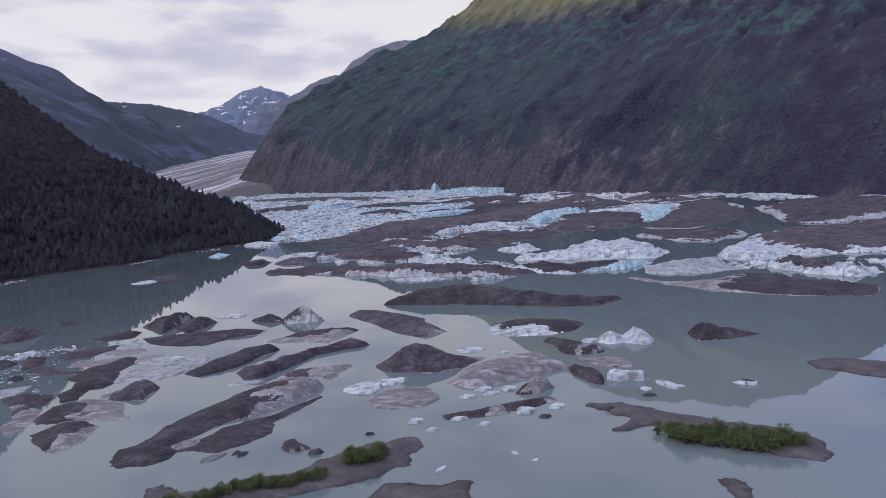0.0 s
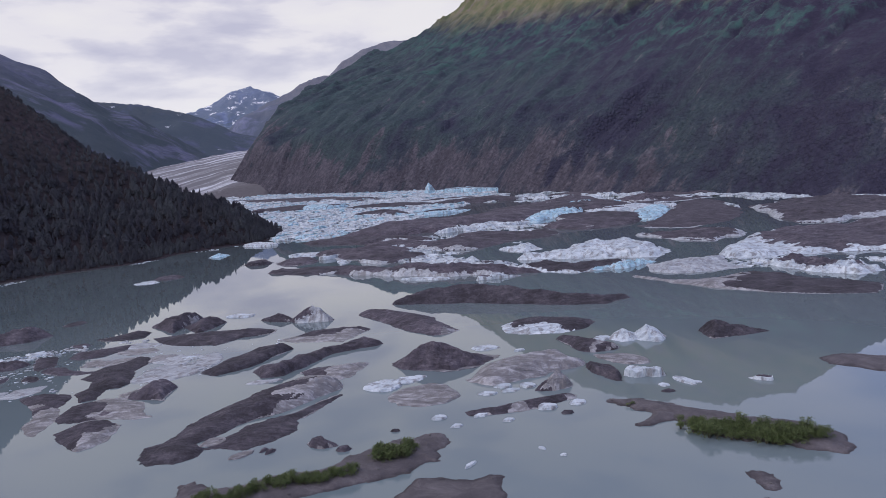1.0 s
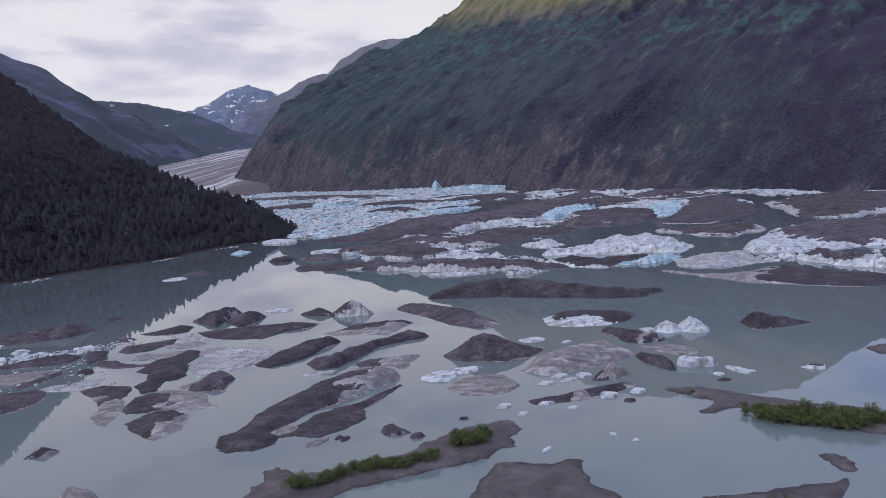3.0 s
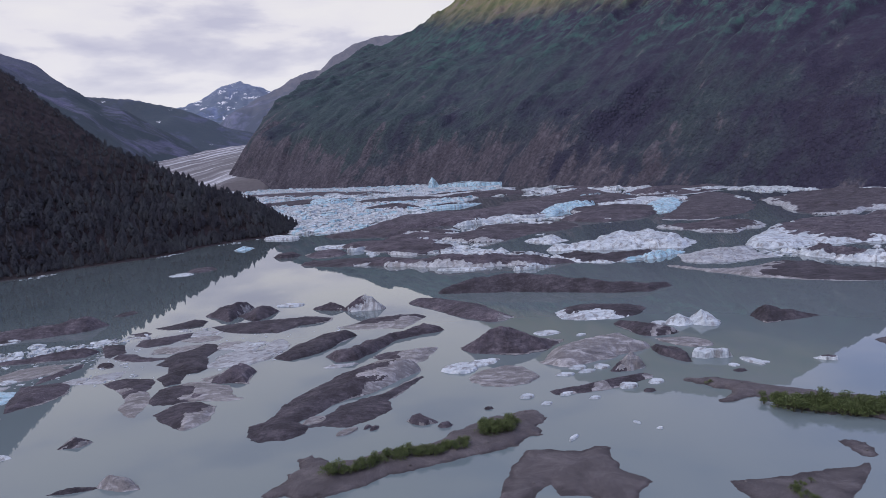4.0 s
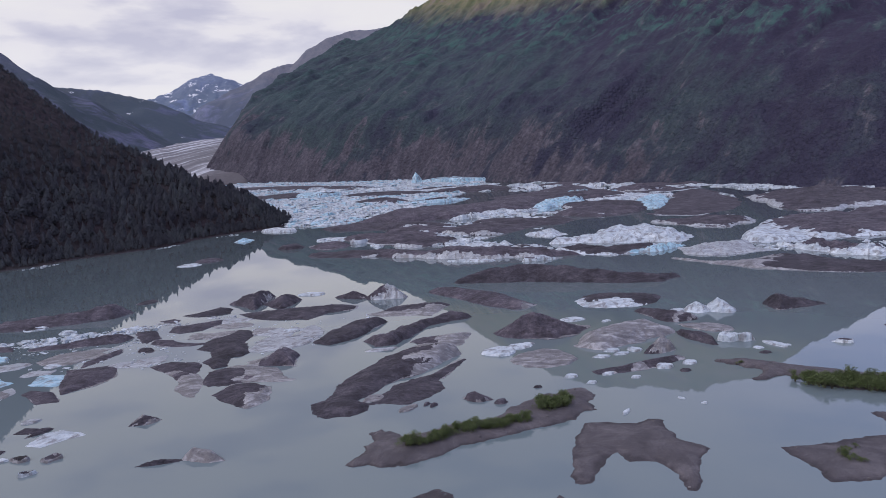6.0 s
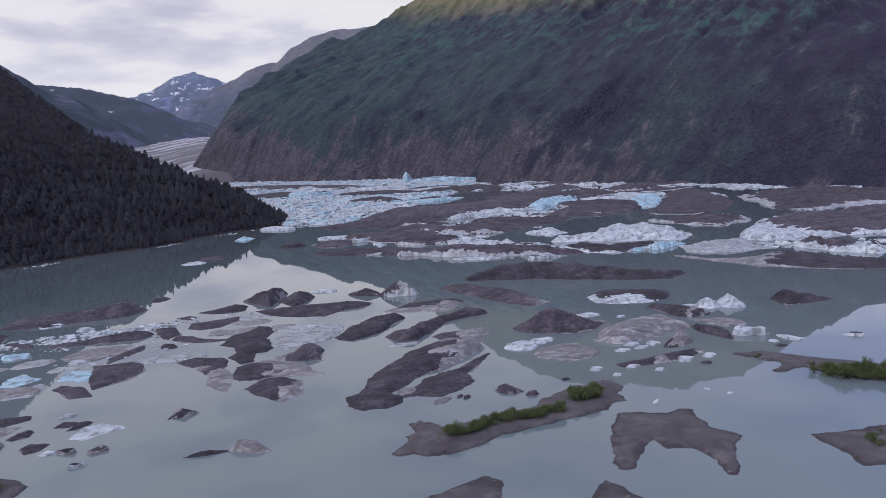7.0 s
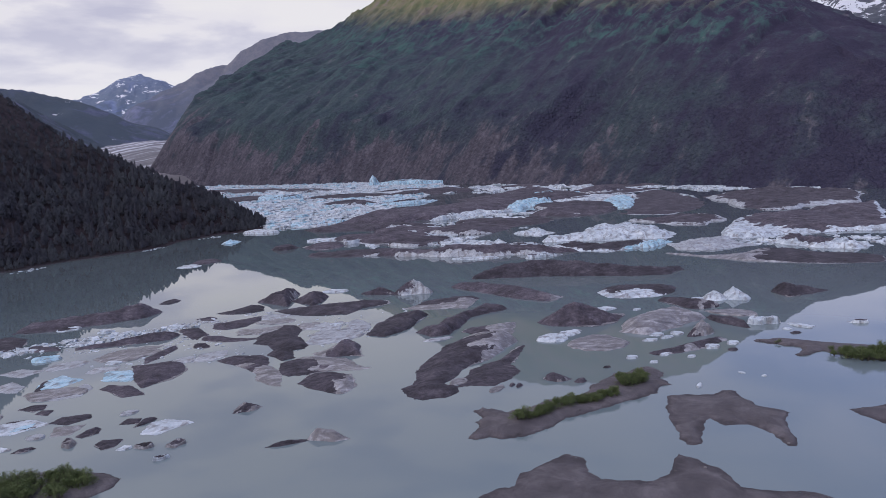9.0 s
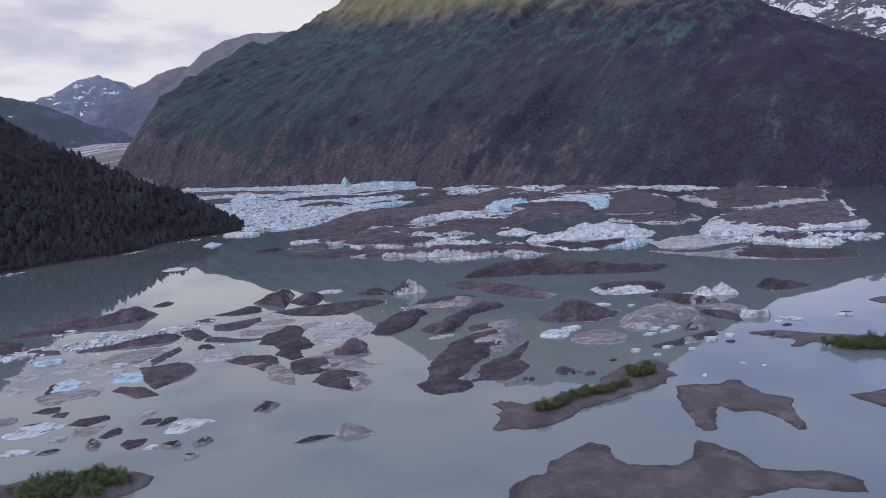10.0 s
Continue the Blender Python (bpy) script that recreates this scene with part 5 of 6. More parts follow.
slab_berg([(-78.1, 161.6), (-78.3, 167), (-74.8, 171.1), (-72.6, 180.5), (-66.5, 195.5), (-57.7, 207.1), (-49.1, 214.7), (-43.2, 212.3), (-36.3, 207.1), (-36.1, 204.3), (-40.2, 198.3), (-46.8, 191.4), (-51.3, 186.2), (-58.3, 181.2), (-64.1, 173.1), (-67.3, 169.5), (-68.8, 168.4), (-65.1, 164.1), (-65.1, 160.1), (-69.3, 158), (-74.3, 158.9)], 5.0, "long dark debris-covered iceberg with bare streaked ice flank", crest=(0.8, -0.2), bare=(0.75, 0.62, 0.80), seed=3, bevel=0.7, low=0.10, rough=0.16, face=(0.75, -0.65))
slab_berg([(-64.2, 164.6), (-61.3, 166.7), (-60.5, 169.8), (-55.8, 177.9), (-49.4, 182.1), (-44.9, 185.2), (-39.1, 192.9), (-35.1, 196.7), (-35.4, 196.1), (-40.9, 186.3), (-44.9, 178.8), (-43.7, 172.2), (-47.9, 166.5), (-53.8, 162.3), (-60.1, 165)], 1.9, "flat dark debris-covered iceberg with a long spit", crest=(0.3, 0.5), seed=23)
slab_berg([(-49.9, 223.1), (-46.2, 226.6), (-34.5, 227.0), (-29.7, 228.2), (-30.8, 224.1), (-35.0, 215.0), (-38.7, 212.2), (-46.1, 216.1)], 2.2, "pale grey iceberg streaked with dark debris", crest=(0.7,0.5), bare=(1,0.1,0.3), seed=24)
slab_berg([(-156.8, 263.8), (-152.9, 264.9), (-147.6, 260.4), (-144.9, 253.8), (-147.8, 251.6), (-149.9, 249.2)], 1.4, "small dark debris-covered ice slab", crest=(-0.5,0.5), seed=37)
slab_berg([(-146.3, 246.7), (-145.6, 251.1), (-140.1, 250.3), (-134.1, 244.8), (-124.0, 241.3), (-130.4, 239.6), (-135.6, 240.2), (-141.6, 243.2)], 1.2, "low dark debris-covered iceberg with a thin tail", crest=(-0.4,0.6), seed=38)
slab_berg([(-144.5, 264.0), (-144.6, 271.7), (-137.4, 273.7), (-129.2, 276.1), (-125.8, 277.6), (-125.5, 272.6), (-131.8, 262.8), (-139.4, 260.1)], 1.7, "narrow dark debris-covered iceberg", crest=(0.6,-0.2), seed=39)
slab_berg([(-146.0, 291.7), (-137.6, 296.9), (-133.0, 301.8), (-127.1, 298.0), (-126.3, 290.4), (-131.5, 288.1), (-139.6, 287.7)], 2.0, "low dark debris-covered iceberg with pointed ends", crest=(0.5,0.4), seed=40)
slab_berg([(-153.5, 284.2), (-148.3, 285.9), (-145.3, 282.6), (-145.7, 278.2), (-151.1, 280.7)], 1.0, "small dark debris-covered iceberg", crest=(0.5,0.4), seed=41)
slab_berg([(19.2, 265.2), (25.8, 271.9), (36.2, 271.9), (46.6, 267.4), (52.9, 261.6), (49.4, 255.0), (38.7, 249.0), (28.3, 250.5), (20.7, 254.9)], 3.6, "white iceberg half under a dark debris blanket", ice="white", crest=(0.6,0.6), bare=(-0.45,-1,0.66), seed=28)
slab_berg([(-226.7, 287.1), (-225.3, 301.4), (-205.0, 303.1), (-187.3, 308.3), (-180.0, 314.1), (-173.4, 305.9), (-176.5, 297.9), (-190.3, 292.1), (-210.9, 285.9)], 5.5, "very long low dark debris-covered iceberg", crest=(0.6,0.5), seed=25)
slab_berg([(-192.7, 252.3), (-180.5, 255.1), (-161.3, 262.7), (-156.2, 258.3), (-159.2, 252.2), (-179.0, 249.7), (-190.8, 249.3)], 2.8, "long low dark debris-covered iceberg", crest=(0.6,0.5), seed=26)
slab_berg([(-164.1, 218.9), (-153.0, 220.5), (-149.4, 218.5), (-146.5, 208.8), (-149.1, 200.4), (-155.4, 194.8), (-159.8, 202.8)], 2.2, "dark debris-covered iceberg with a smooth top", crest=(0.6,-0.5), seed=27)
slab_berg([(-157.8, 267.3), (-149.9, 266.1), (-146.5, 258.1), (-148.3, 248.3), (-152.4, 255.0)], 1.2, "small dark debris-covered ice slab", crest=(0.6,0.5), seed=42)
slab_berg([(-231.4, 272.5), (-229.2, 277.3), (-223.4, 278.4), (-217.7, 274.7), (-214.7, 260.9), (-220.3, 255.0), (-224.1, 254.9)], 1.8, "dark debris-covered iceberg afloat on the lake", crest=(0.4,0.5), seed=43)
slab_berg([(-213.4, 260.3), (-208.9, 261.5), (-200.0, 256.2), (-197.2, 250.8), (-207.5, 252.1)], 1.0, "low dark debris-covered iceberg", crest=(0.4,0.5), seed=44)
slab_berg([(-180.2, 233.0), (-176.8, 241.2), (-167.5, 243.8), (-158.7, 244.4), (-162.6, 239.1), (-170.8, 233.3), (-176.1, 228.1)], 0.7, "thin sheet of streaked grey ice", crest=(0.4,0.5), bare=(1,0,-1), seed=45)
slab_berg([(-162.3, 227.5), (-158.1, 236.7), (-154.8, 242.1), (-153.3, 237.1), (-156.5, 228.3), (-160.6, 221.5)], 1.0, "narrow dark debris-covered ice slab", crest=(0.4,0.5), seed=46)
slab_berg([(-170.0, 206.1), (-171.6, 215.3), (-164.3, 214.6), (-162.0, 210.4), (-161.3, 202.2)], 0.8, "smooth pale blue ice slab", ice="blue", crest=(0.4,0.9), bare=(1,0,-1), seed=47, rough=0.05)
slab_berg([(-168.3, 197.1), (-166.6, 199.9), (-159.1, 196.5), (-153.8, 187.4), (-159.2, 186.7), (-163.7, 192.1)], 1.3, "small dark debris-covered iceberg", crest=(0.4,0.5), seed=48)
slab_berg([(-188.1, 201.1), (-189.2, 211.2), (-185.6, 215.6), (-177.7, 209.6), (-182.8, 202.0)], 0.9, "pale blue ice slab with a dirty rim", ice="blue", crest=(0.4,0.9), bare=(1,0.3,0.12), seed=49)
slab_berg([(-182.5, 191.7), (-178.2, 197.8), (-175.2, 204.2), (-171.5, 198.8), (-173.2, 192.2), (-179.0, 190.6)], 0.6, "thin sheet of pale wet ice", ice="pale", crest=(0.4,0.9), bare=(1,0,-1), seed=50)
slab_berg([(-178.1, 216.6), (-176.9, 221.7), (-169.0, 220.9), (-169.4, 216.7), (-176.0, 215.3)], 0.5, "thin sheet of pale wet ice", ice="pale", crest=(0.4,0.9), bare=(1,0,-1), seed=51)
slab_berg([(-144.1, 217.1), (-143.7, 225.8), (-135.4, 228.6), (-134.3, 222.6), (-138.6, 217.2)], 0.5, "thin sheet of pale wet ice", ice="pale", crest=(0.4,0.9), bare=(1,0,-1), seed=52)
slab_berg([(-208.0, 224.7), (-202.7, 229.1), (-194.0, 224.9), (-198.8, 218.6)], 0.5, "thin sheet of pale wet ice", ice="pale", crest=(0.4,0.9), bare=(1,0,-1), seed=53)
slab_berg([(-202.6, 211.0), (-199.8, 214.5), (-193.6, 207.1), (-194.1, 201.9), (-199.2, 204.6)], 0.7, "pale grey ice slab", ice="pale", crest=(0.4,0.9), bare=(1,0,-1), seed=54)
slab_berg([(-186.9, 185.0), (-184.1, 187.5), (-180.1, 187.1), (-179.7, 183.7), (-182.1, 182.2)], 0.9, "small dark debris-covered iceberg", crest=(0.4,0.5), seed=55)
slab_berg([(-180.7, 179.5), (-180.0, 182.5), (-176.5, 181.1), (-176.8, 177.5)], 0.8, "small dark debris-covered iceberg", crest=(0.4,0.5), seed=56)
slab_berg([(-174.0, 170.7), (-172.1, 174.5), (-164.8, 174.1), (-163.9, 171.3), (-168.7, 168.3)], 1.1, "small dark debris-covered iceberg", crest=(0.4,0.5), seed=57)
slab_berg([(-170.1, 160.3), (-170.9, 166.4), (-164.0, 166.6), (-165.6, 160.8)], 0.6, "thin grey ice slab dusted with silt", crest=(0.4,0.9), bare=(1,0,-1), seed=58)
slab_berg([(-163.5, 158.3), (-161.9, 162.0), (-158.8, 162.5), (-158.4, 159.3), (-161.7, 157.0)], 1.3, "small dark craggy iceberg", crest=(0.4,0.5), seed=59, rough=0.5)
slab_berg([(-147.1, 155.2), (-146.0, 162.5), (-142.0, 164.0), (-135.4, 159.3), (-140.5, 156.3), (-143.4, 153.8)], 0.7, "flat white ice slab with ridged surface", ice="white", crest=(0.4,0.9), bare=(1,0,-1), seed=60)
slab_berg([(-154.5, 164.0), (-153.5, 167.5), (-149.7, 166.7), (-149.6, 162.9)], 0.8, "small dark debris-covered iceberg", crest=(0.4,0.5), seed=61)
slab_berg([(-156.9, 151.1), (-156.1, 153.6), (-151.0, 152.8), (-152.1, 148.6), (-154.4, 147.5)], 1.0, "small dark debris-covered iceberg", crest=(0.4,0.5), seed=62)
slab_berg([(-184.4, 166.0), (-181.2, 171.9), (-176.5, 172.4), (-177.0, 168.0), (-181.3, 165.0)], 0.6, "flat pale blue ice slab", ice="blue", crest=(0.4,0.9), bare=(1,0,-1), seed=63)
slab_berg([(84.2, 238.5), (90.9, 241.3), (94.3, 240.6), (96.5, 237.9), (103.2, 234.7), (105.0, 232.0), (96.0, 228.7), (85.2, 227.5), (84.7, 232.4)], 4.5, "dark brown debris-covered iceberg with a blunt peak", crest=(-0.5,0.4), seed=29, bevel=0.8, rough=0.4)
slab_berg([(-105.5, 138.8), (-103.5, 141.1), (-98.8, 140.3), (-95.7, 136.4), (-99.9, 136.0)], 3.0, "smooth tilted fin of grey ice", crest=(-0.2,0.6), bare=(1,0,-1), seed=70, rough=0.05, bevel=0.9)


def quick_mesh(name, verts, quads, mat, parent=None, smooth=False):
    """A mesh straight from arrays; faces all have the same count of corners."""
    me = bpy.data.meshes.new(name)
    verts, quads = np.asarray(verts, np.float32) * PLAN, np.asarray(quads, np.int32)
    n = quads.shape[1]
    me.vertices.add(len(verts))
    me.vertices.foreach_set("co", verts.ravel())
    me.loops.add(quads.size)
    me.loops.foreach_set("vertex_index", quads.ravel())
    me.polygons.add(len(quads))
    me.polygons.foreach_set("loop_start", np.arange(0, quads.size, n, dtype=np.int32))
    me.polygons.foreach_set("use_smooth", np.full(len(quads), smooth))
    me.materials.append(mat)
    me.update(calc_edges=True)
    me.validate()
    ob = new(name, me)
    if parent is not None:
        ob.parent = parent
    return ob


# ---- gravel bars and islets ----
BAR_FIELD = Field(44)


def bar_height(chains, high):
    def height(x, y):
        wx, wy = 2.6 * BAR_FIELD.fractal(x / 8, y / 8, 6, 0.62), 2.6 * BAR_FIELD.fractal(x / 8 + 40, y / 8 + 40, 6, 0.62)
        d = chain_distance(x + wx, y + wy, chains)
        lift = np.where(d > 0, high * (1 - np.exp(-d / 2.2)), d * 0.25)
        return lift + 0.10 * BAR_FIELD.fractal(x / 2.5, y / 2.5, 4) + np.where(d > 0.5, 0.25 * high * BAR_FIELD.fractal(x / 9, y / 9, 3), 0)

    return height


def shoal_height(outline, high):
    """A flat bar inside an outline, sinking away under water round it."""
    def height(x, y):
        wx, wy = 1.5 * BAR_FIELD.fractal(x / 6, y / 6, 5, 0.55), 1.5 * BAR_FIELD.fractal(x / 6 + 40, y / 6 + 40, 5, 0.55)
        d = inside_distance(x + wx, y + wy, outline)[0] + 0.5
        lift = np.where(d > 0, high * (1 - np.exp(-d / 3.0)), d * 0.2)
        return lift + 0.08 * BAR_FIELD.fractal(x / 2.5, y / 2.5, 4) + np.where(d > 0.5, 0.3 * high * BAR_FIELD.fractal(x / 7, y / 7, 3), 0)

    return height


def stone_mesh(seed):
    """A rough boulder about two units across."""
    rnd = random.Random(seed)
    bm = bmesh.new()
    bmesh.ops.create_icosphere(bm, subdivisions=1, radius=PLAN)
    for v in bm.verts:
        v.co *= rnd.uniform(0.72, 1.2)
    me = bpy.data.meshes.new("stone")
    bm.to_mesh(me)
    bm.free()
    me.materials.append(STONE)
    return me


STONES = [stone_mesh(k) for k in range(5)]


def bar(name, high, chains, label, mat=GRAVEL, step=0.35, stones=45, outline=None):
    spread = [(x, y, 2.5) for x, y in outline] if outline else [p for c in chains for p in c]
    xs, ys = [p[0] for p in spread], [p[1] for p in spread]
    r = max(p[2] for p in spread) + 3
    shape = shoal_height(outline, high) if outline else bar_height(chains, high)
    ob = height_sheet(name, min(xs) - r, max(xs) + r, min(ys) - r, max(ys) + r, step, shape, mat, keep=-0.5)
    rnd = random.Random(len(label) + int(min(xs) * 7))
    for _ in range(stones):
        ax, ay, ar = rnd.choice(spread)
        x, y = ax + rnd.gauss(0, 0.55) * ar, ay + rnd.gauss(0, 0.55) * ar
        z = float(shape(np.array([x]), np.array([y]))[0])
        if z < 0.1:
            continue
        stone = new("stone", rnd.choice(STONES))
        stone.parent = ob
        size = 0.10 + 0.35 * rnd.random() ** 4
        stone.matrix_world = spot(x, y, z, rnd.uniform(0, 360)) @ Matrix.Diagonal((size, size * rnd.uniform(0.7, 1.3), size * rnd.uniform(0.6, 1.0), 1))
    return tagged(ob, label, "gravel bar", "gravel bars")


ISLE1 = [[(-66.5, 127.9, 1.9), (-61.3, 131.0, 4.9), (-57.0, 134.4, 7.6), (-51.0, 135.5, 7.1), (-45.0, 138.8, 6.0), (-37.4, 141.3, 5.9), (-29.7, 142.8, 6.0), (-22.6, 147.9, 7.1), (-15.1, 153.7, 7.9), (-10.0, 158.6, 4.9)], [(-12.5, 152.8, 4.4), (-10.2, 149.8, 2.8), (-8.2, 147.6, 1.0)], [(-57.4, 139.3, 4.0), (-61.1, 145.1, 1.6)]]
bar("gravel_islet", 1.3, ISLE1, "long low gravel islet with a strip of alder bushes")
ISLE2 = [[(37.7, 176.4, 1.7), (43.5, 173.1, 3.4), (49.1, 167.9, 4.4), (54.9, 159.9, 6.9), (60.5, 153.9, 7.4), (67.5, 149.2, 7.7), (73.7, 144.0, 6.5), (74.3, 139.5, 2.8)], [(47.6, 162.5, 3.1), (42.9, 160.5, 2.2), (39.7, 160.4, 1.5)]]
bar("gravel_islet", 1.3, ISLE2, "low gravel islet crowned with dense green bushes")
ISLE3 = [[(-178.0, 125.9, 11.1), (-168.6, 126.5, 12.2), (-161.1, 127.1, 10.5), (-154.5, 127.6, 7.5), (-150.4, 127.8, 4.1)]]
bar("gravel_islet", 1.3, ISLE3, "small rounded gravel islet covered with bushes")
bar("gravel_bar", 0.8, None, "bare brown arch-shaped gravel bar just above water", outline=[(-13.1, 138.8), (-9.2, 138.6), (-1.0, 137.0), (2.8, 138.7), (4.9, 136.8), (4.0, 133.1), (4.5, 126.8), (8.4, 121.2), (4.5, 116.7), (1.0, 107.6), (-1.3, 104.5), (-2.3, 104.8), (-1.4, 111.0), (-3.9, 117.7), (-8.7, 118.8), (-10.1, 123.5), (-13.4, 121.0), (-20.4, 110.8), (-22.7, 111.3), (-22.8, 113.2), (-20.6, 116.5), (-19.6, 124.7), (-17.5, 128.7)])
bar("gravel_bar", 0.6, None, "broad bare brown gravel shoal barely above water", outline=[(-73.8, 97.7), (-68.0, 102.1), (-64.3, 102.1), (-61.4, 108.1), (-55.8, 110.6), (-49.3, 113.0), (-47.0, 110.6), (-48.4, 104.9), (-47.1, 101.0), (-37.7, 96.8), (-32.3, 99.2), (-27.1, 106.6), (-23.9, 103.8), (-23.1, 98.9), (-23.7, 90.5), (-13.3, 85.5), (-8.0, 79.8), (-11.0, 76.5), (-23.0, 81.4), (-32.6, 81.6), (-42.6, 79.1), (-67.5, 85.3), (-75.7, 93.6)])
bar("gravel_bar", 0.6, None, "flat brown gravel bar with a low green patch", outline=[(23.6, 118.1), (24.0, 112.1), (24.7, 102.4), (32.9, 100.9), (45.7, 112.7), (52.4, 120.2), (45.7, 119.7), (35.0, 117.2)])
bar("gravel_bar", 0.9, None, "pale grey-brown gravel bar in still water", stones=12, outline=[(104.5, 198.5), (112.8, 201.1), (124.9, 194.7), (131, 185), (126, 178), (116.9, 181.9), (109.9, 187.5), (105.0, 192.8)])
bar("gravel_bar", 0.6, [[(54.3, 130.9, 1.6), (54.7, 127.7, 2.2), (54.7, 125.4, 1.5)]], "small brown gravel sliver in still water", stones=8)


# ---- alder bushes on the islets ----
def bush_master(seed, spread, high):
    rnd = random.Random(seed)
    ob = new("alder_bush")
    verts, faces = [], []
    for _ in range(9):
        a, lean = rnd.uniform(0, 6.28), rnd.uniform(0.2, 0.9) * spread * 0.5
        x, y, z = math.cos(a) * lean, math.sin(a) * lean, high * rnd.uniform(0.6, 0.9)
        k = len(verts)
        for px, py, pz, r in ((0.1 * math.cos(a), 0.1 * math.sin(a), -0.3, 0.05), (x, y, z, 0.015)):
            verts += [(px + r * math.cos(b), py + r * math.sin(b), pz) for b in (0, 2.09, 4.19)]
        faces += [(k, k + 1, k + 4, k + 3), (k + 1, k + 2, k + 5, k + 4), (k + 2, k, k + 3, k + 5)]
    link_mesh("branchwork", verts, faces, BARK, ob)
    verts, faces = [], []
    tips = [(rnd.gauss(0, 0.30) * spread, rnd.gauss(0, 0.30) * spread) for _ in range(26)]
    for tx, ty in tips:
        tz = high * max(0.25, 1.0 - 0.9 * (math.hypot(tx, ty) / spread) ** 2) * rnd.uniform(0.65, 1.05)
        for _ in range(26):
            c = Vector((tx + rnd.gauss(0, 0.26), ty + rnd.gauss(0, 0.26), max(0.05, tz * (1 - abs(rnd.gauss(0, 0.22))))))
            s = rnd.uniform(0.08, 0.17)
            q = Euler((rnd.uniform(-1.0, 1.0), rnd.uniform(-1.0, 1.0), rnd.uniform(0, 6.28))).to_matrix()
            k = len(verts)
            verts += [c + q @ Vector(v) * s for v in ((-1, -0.1, 0), (0, -0.55, 0.15), (1, 0, -0.1), (0, 0.55, 0.15))]
            faces.append((k, k + 1, k + 2, k + 3))
    link_mesh("foliage", verts, faces, LEAF, ob)
    return tagged(ob, "low leafy green alder bush on a gravel islet", "bush", "alder bushes")


BUSHES = [bush_master(60 + k, 1.9 + 0.3 * k, 2.3 + 0.35 * k) for k in range(4)]
BUSH_RND = random.Random(5)
first_use = {}


def plant(x, y, ground, size=1.0):
    k = BUSH_RND.randrange(4)
    m = spot(x, y, ground, BUSH_RND.uniform(0, 360))
    if k not in first_use:
        first_use[k] = BUSHES[k]
        BUSHES[k].matrix_world = m
        return
    ob = copy_thing(BUSHES[k], m)
    ob.scale = (size, size, size * BUSH_RND.uniform(0.85, 1.15))


def plant_band(points, height, count):
    """Bushes scattered along a band of (x, y, half width, bush size)."""
    for n in range(count):
        s = (n + BUSH_RND.random()) / count * (len(points) - 1)
        i = min(int(s), len(points) - 2)
        f = s - i
        x, y, r, size = (points[i][j] + (points[i + 1][j] - points[i][j]) * f for j in range(4))
        x, y = x + BUSH_RND.uniform(-r, r), y + BUSH_RND.uniform(-r, r)
        g = float(height(np.array([x]), np.array([y]))[0])
        plant(x, y, max(g, 0.2) - 0.05, size * BUSH_RND.uniform(0.75, 1.2))


plant_band([(-55.3, 133.1, 0.5, 0.35), (-49.7, 134.2, 1.3, 0.55), (-44.9, 138.1, 1.3, 0.6), (-37.4, 140.0, 1.6, 0.7), (-31.0, 140.8, 1.3, 0.65), (-25.8, 142.5, 1.4, 0.6)], bar_height(ISLE1, 1.3), 105)
plant_band([(-21.9, 148.4, 1.4, 0.8), (-18.3, 149.7, 2.0, 1), (-13.2, 151.5, 1.7, 0.9)], bar_height(ISLE1, 1.3), 30)
plant_band([(49.9, 156.0, 2.0, 0.8), (54.2, 150.7, 2.5, 1), (60.5, 147.3, 2.2, 0.9), (66.6, 144.6, 2.5, 1), (73.9, 143.2, 1.7, 0.8)], bar_height(ISLE2, 1.3), 120)
plant_band([(40.4, 171.8, 0.5, 0.35), (42.0, 171.6, 0.5, 0.35)], bar_height(ISLE2, 1.3), 3)
plant_band([(-171.3, 125.3, 3.7, 0.9), (-165.2, 126.3, 4.4, 1), (-158.5, 125.7, 4.3, 1), (-152.3, 125.4, 2.5, 0.8)], bar_height(ISLE3, 1.3), 75)
plant_band([(35.6, 114.5, 1.2, 0.35), (32.6, 111.0, 1.6, 0.4), (33.6, 108.0, 1.4, 0.35)], lambda x, y: np.full(x.shape, 0.5), 16)


# ---- forest on the hillside ----
def conifer_arrays(rnd, high):
    verts, tris = [], []
    n = 11
    for k in range(n):
        z0 = high * (0.08 + 0.88 * k / n)
        r = high * 0.17 * (1 - k / n) ** 0.8 + 0.2
        for i in range(7):
            a = 6.283 * (i + rnd.random()) / 7
            rr, w = r * rnd.uniform(0.7, 1.2), r * 0.42
            c, s = math.cos(a), math.sin(a)
            b = len(verts)
            verts += [(0, 0, z0 + high * 0.09), (c * rr * 0.6 - s * w, s * rr * 0.6 + c * w, z0 + 0.02 * high), (c * rr, s * rr, z0 - 0.03 * high), (c * rr * 0.6 + s * w, s * rr * 0.6 - c * w, z0 + 0.02 * high)]
            tris += [(b, b + 1, b + 2, b + 3)]
    return np.array(verts), np.array(tris)


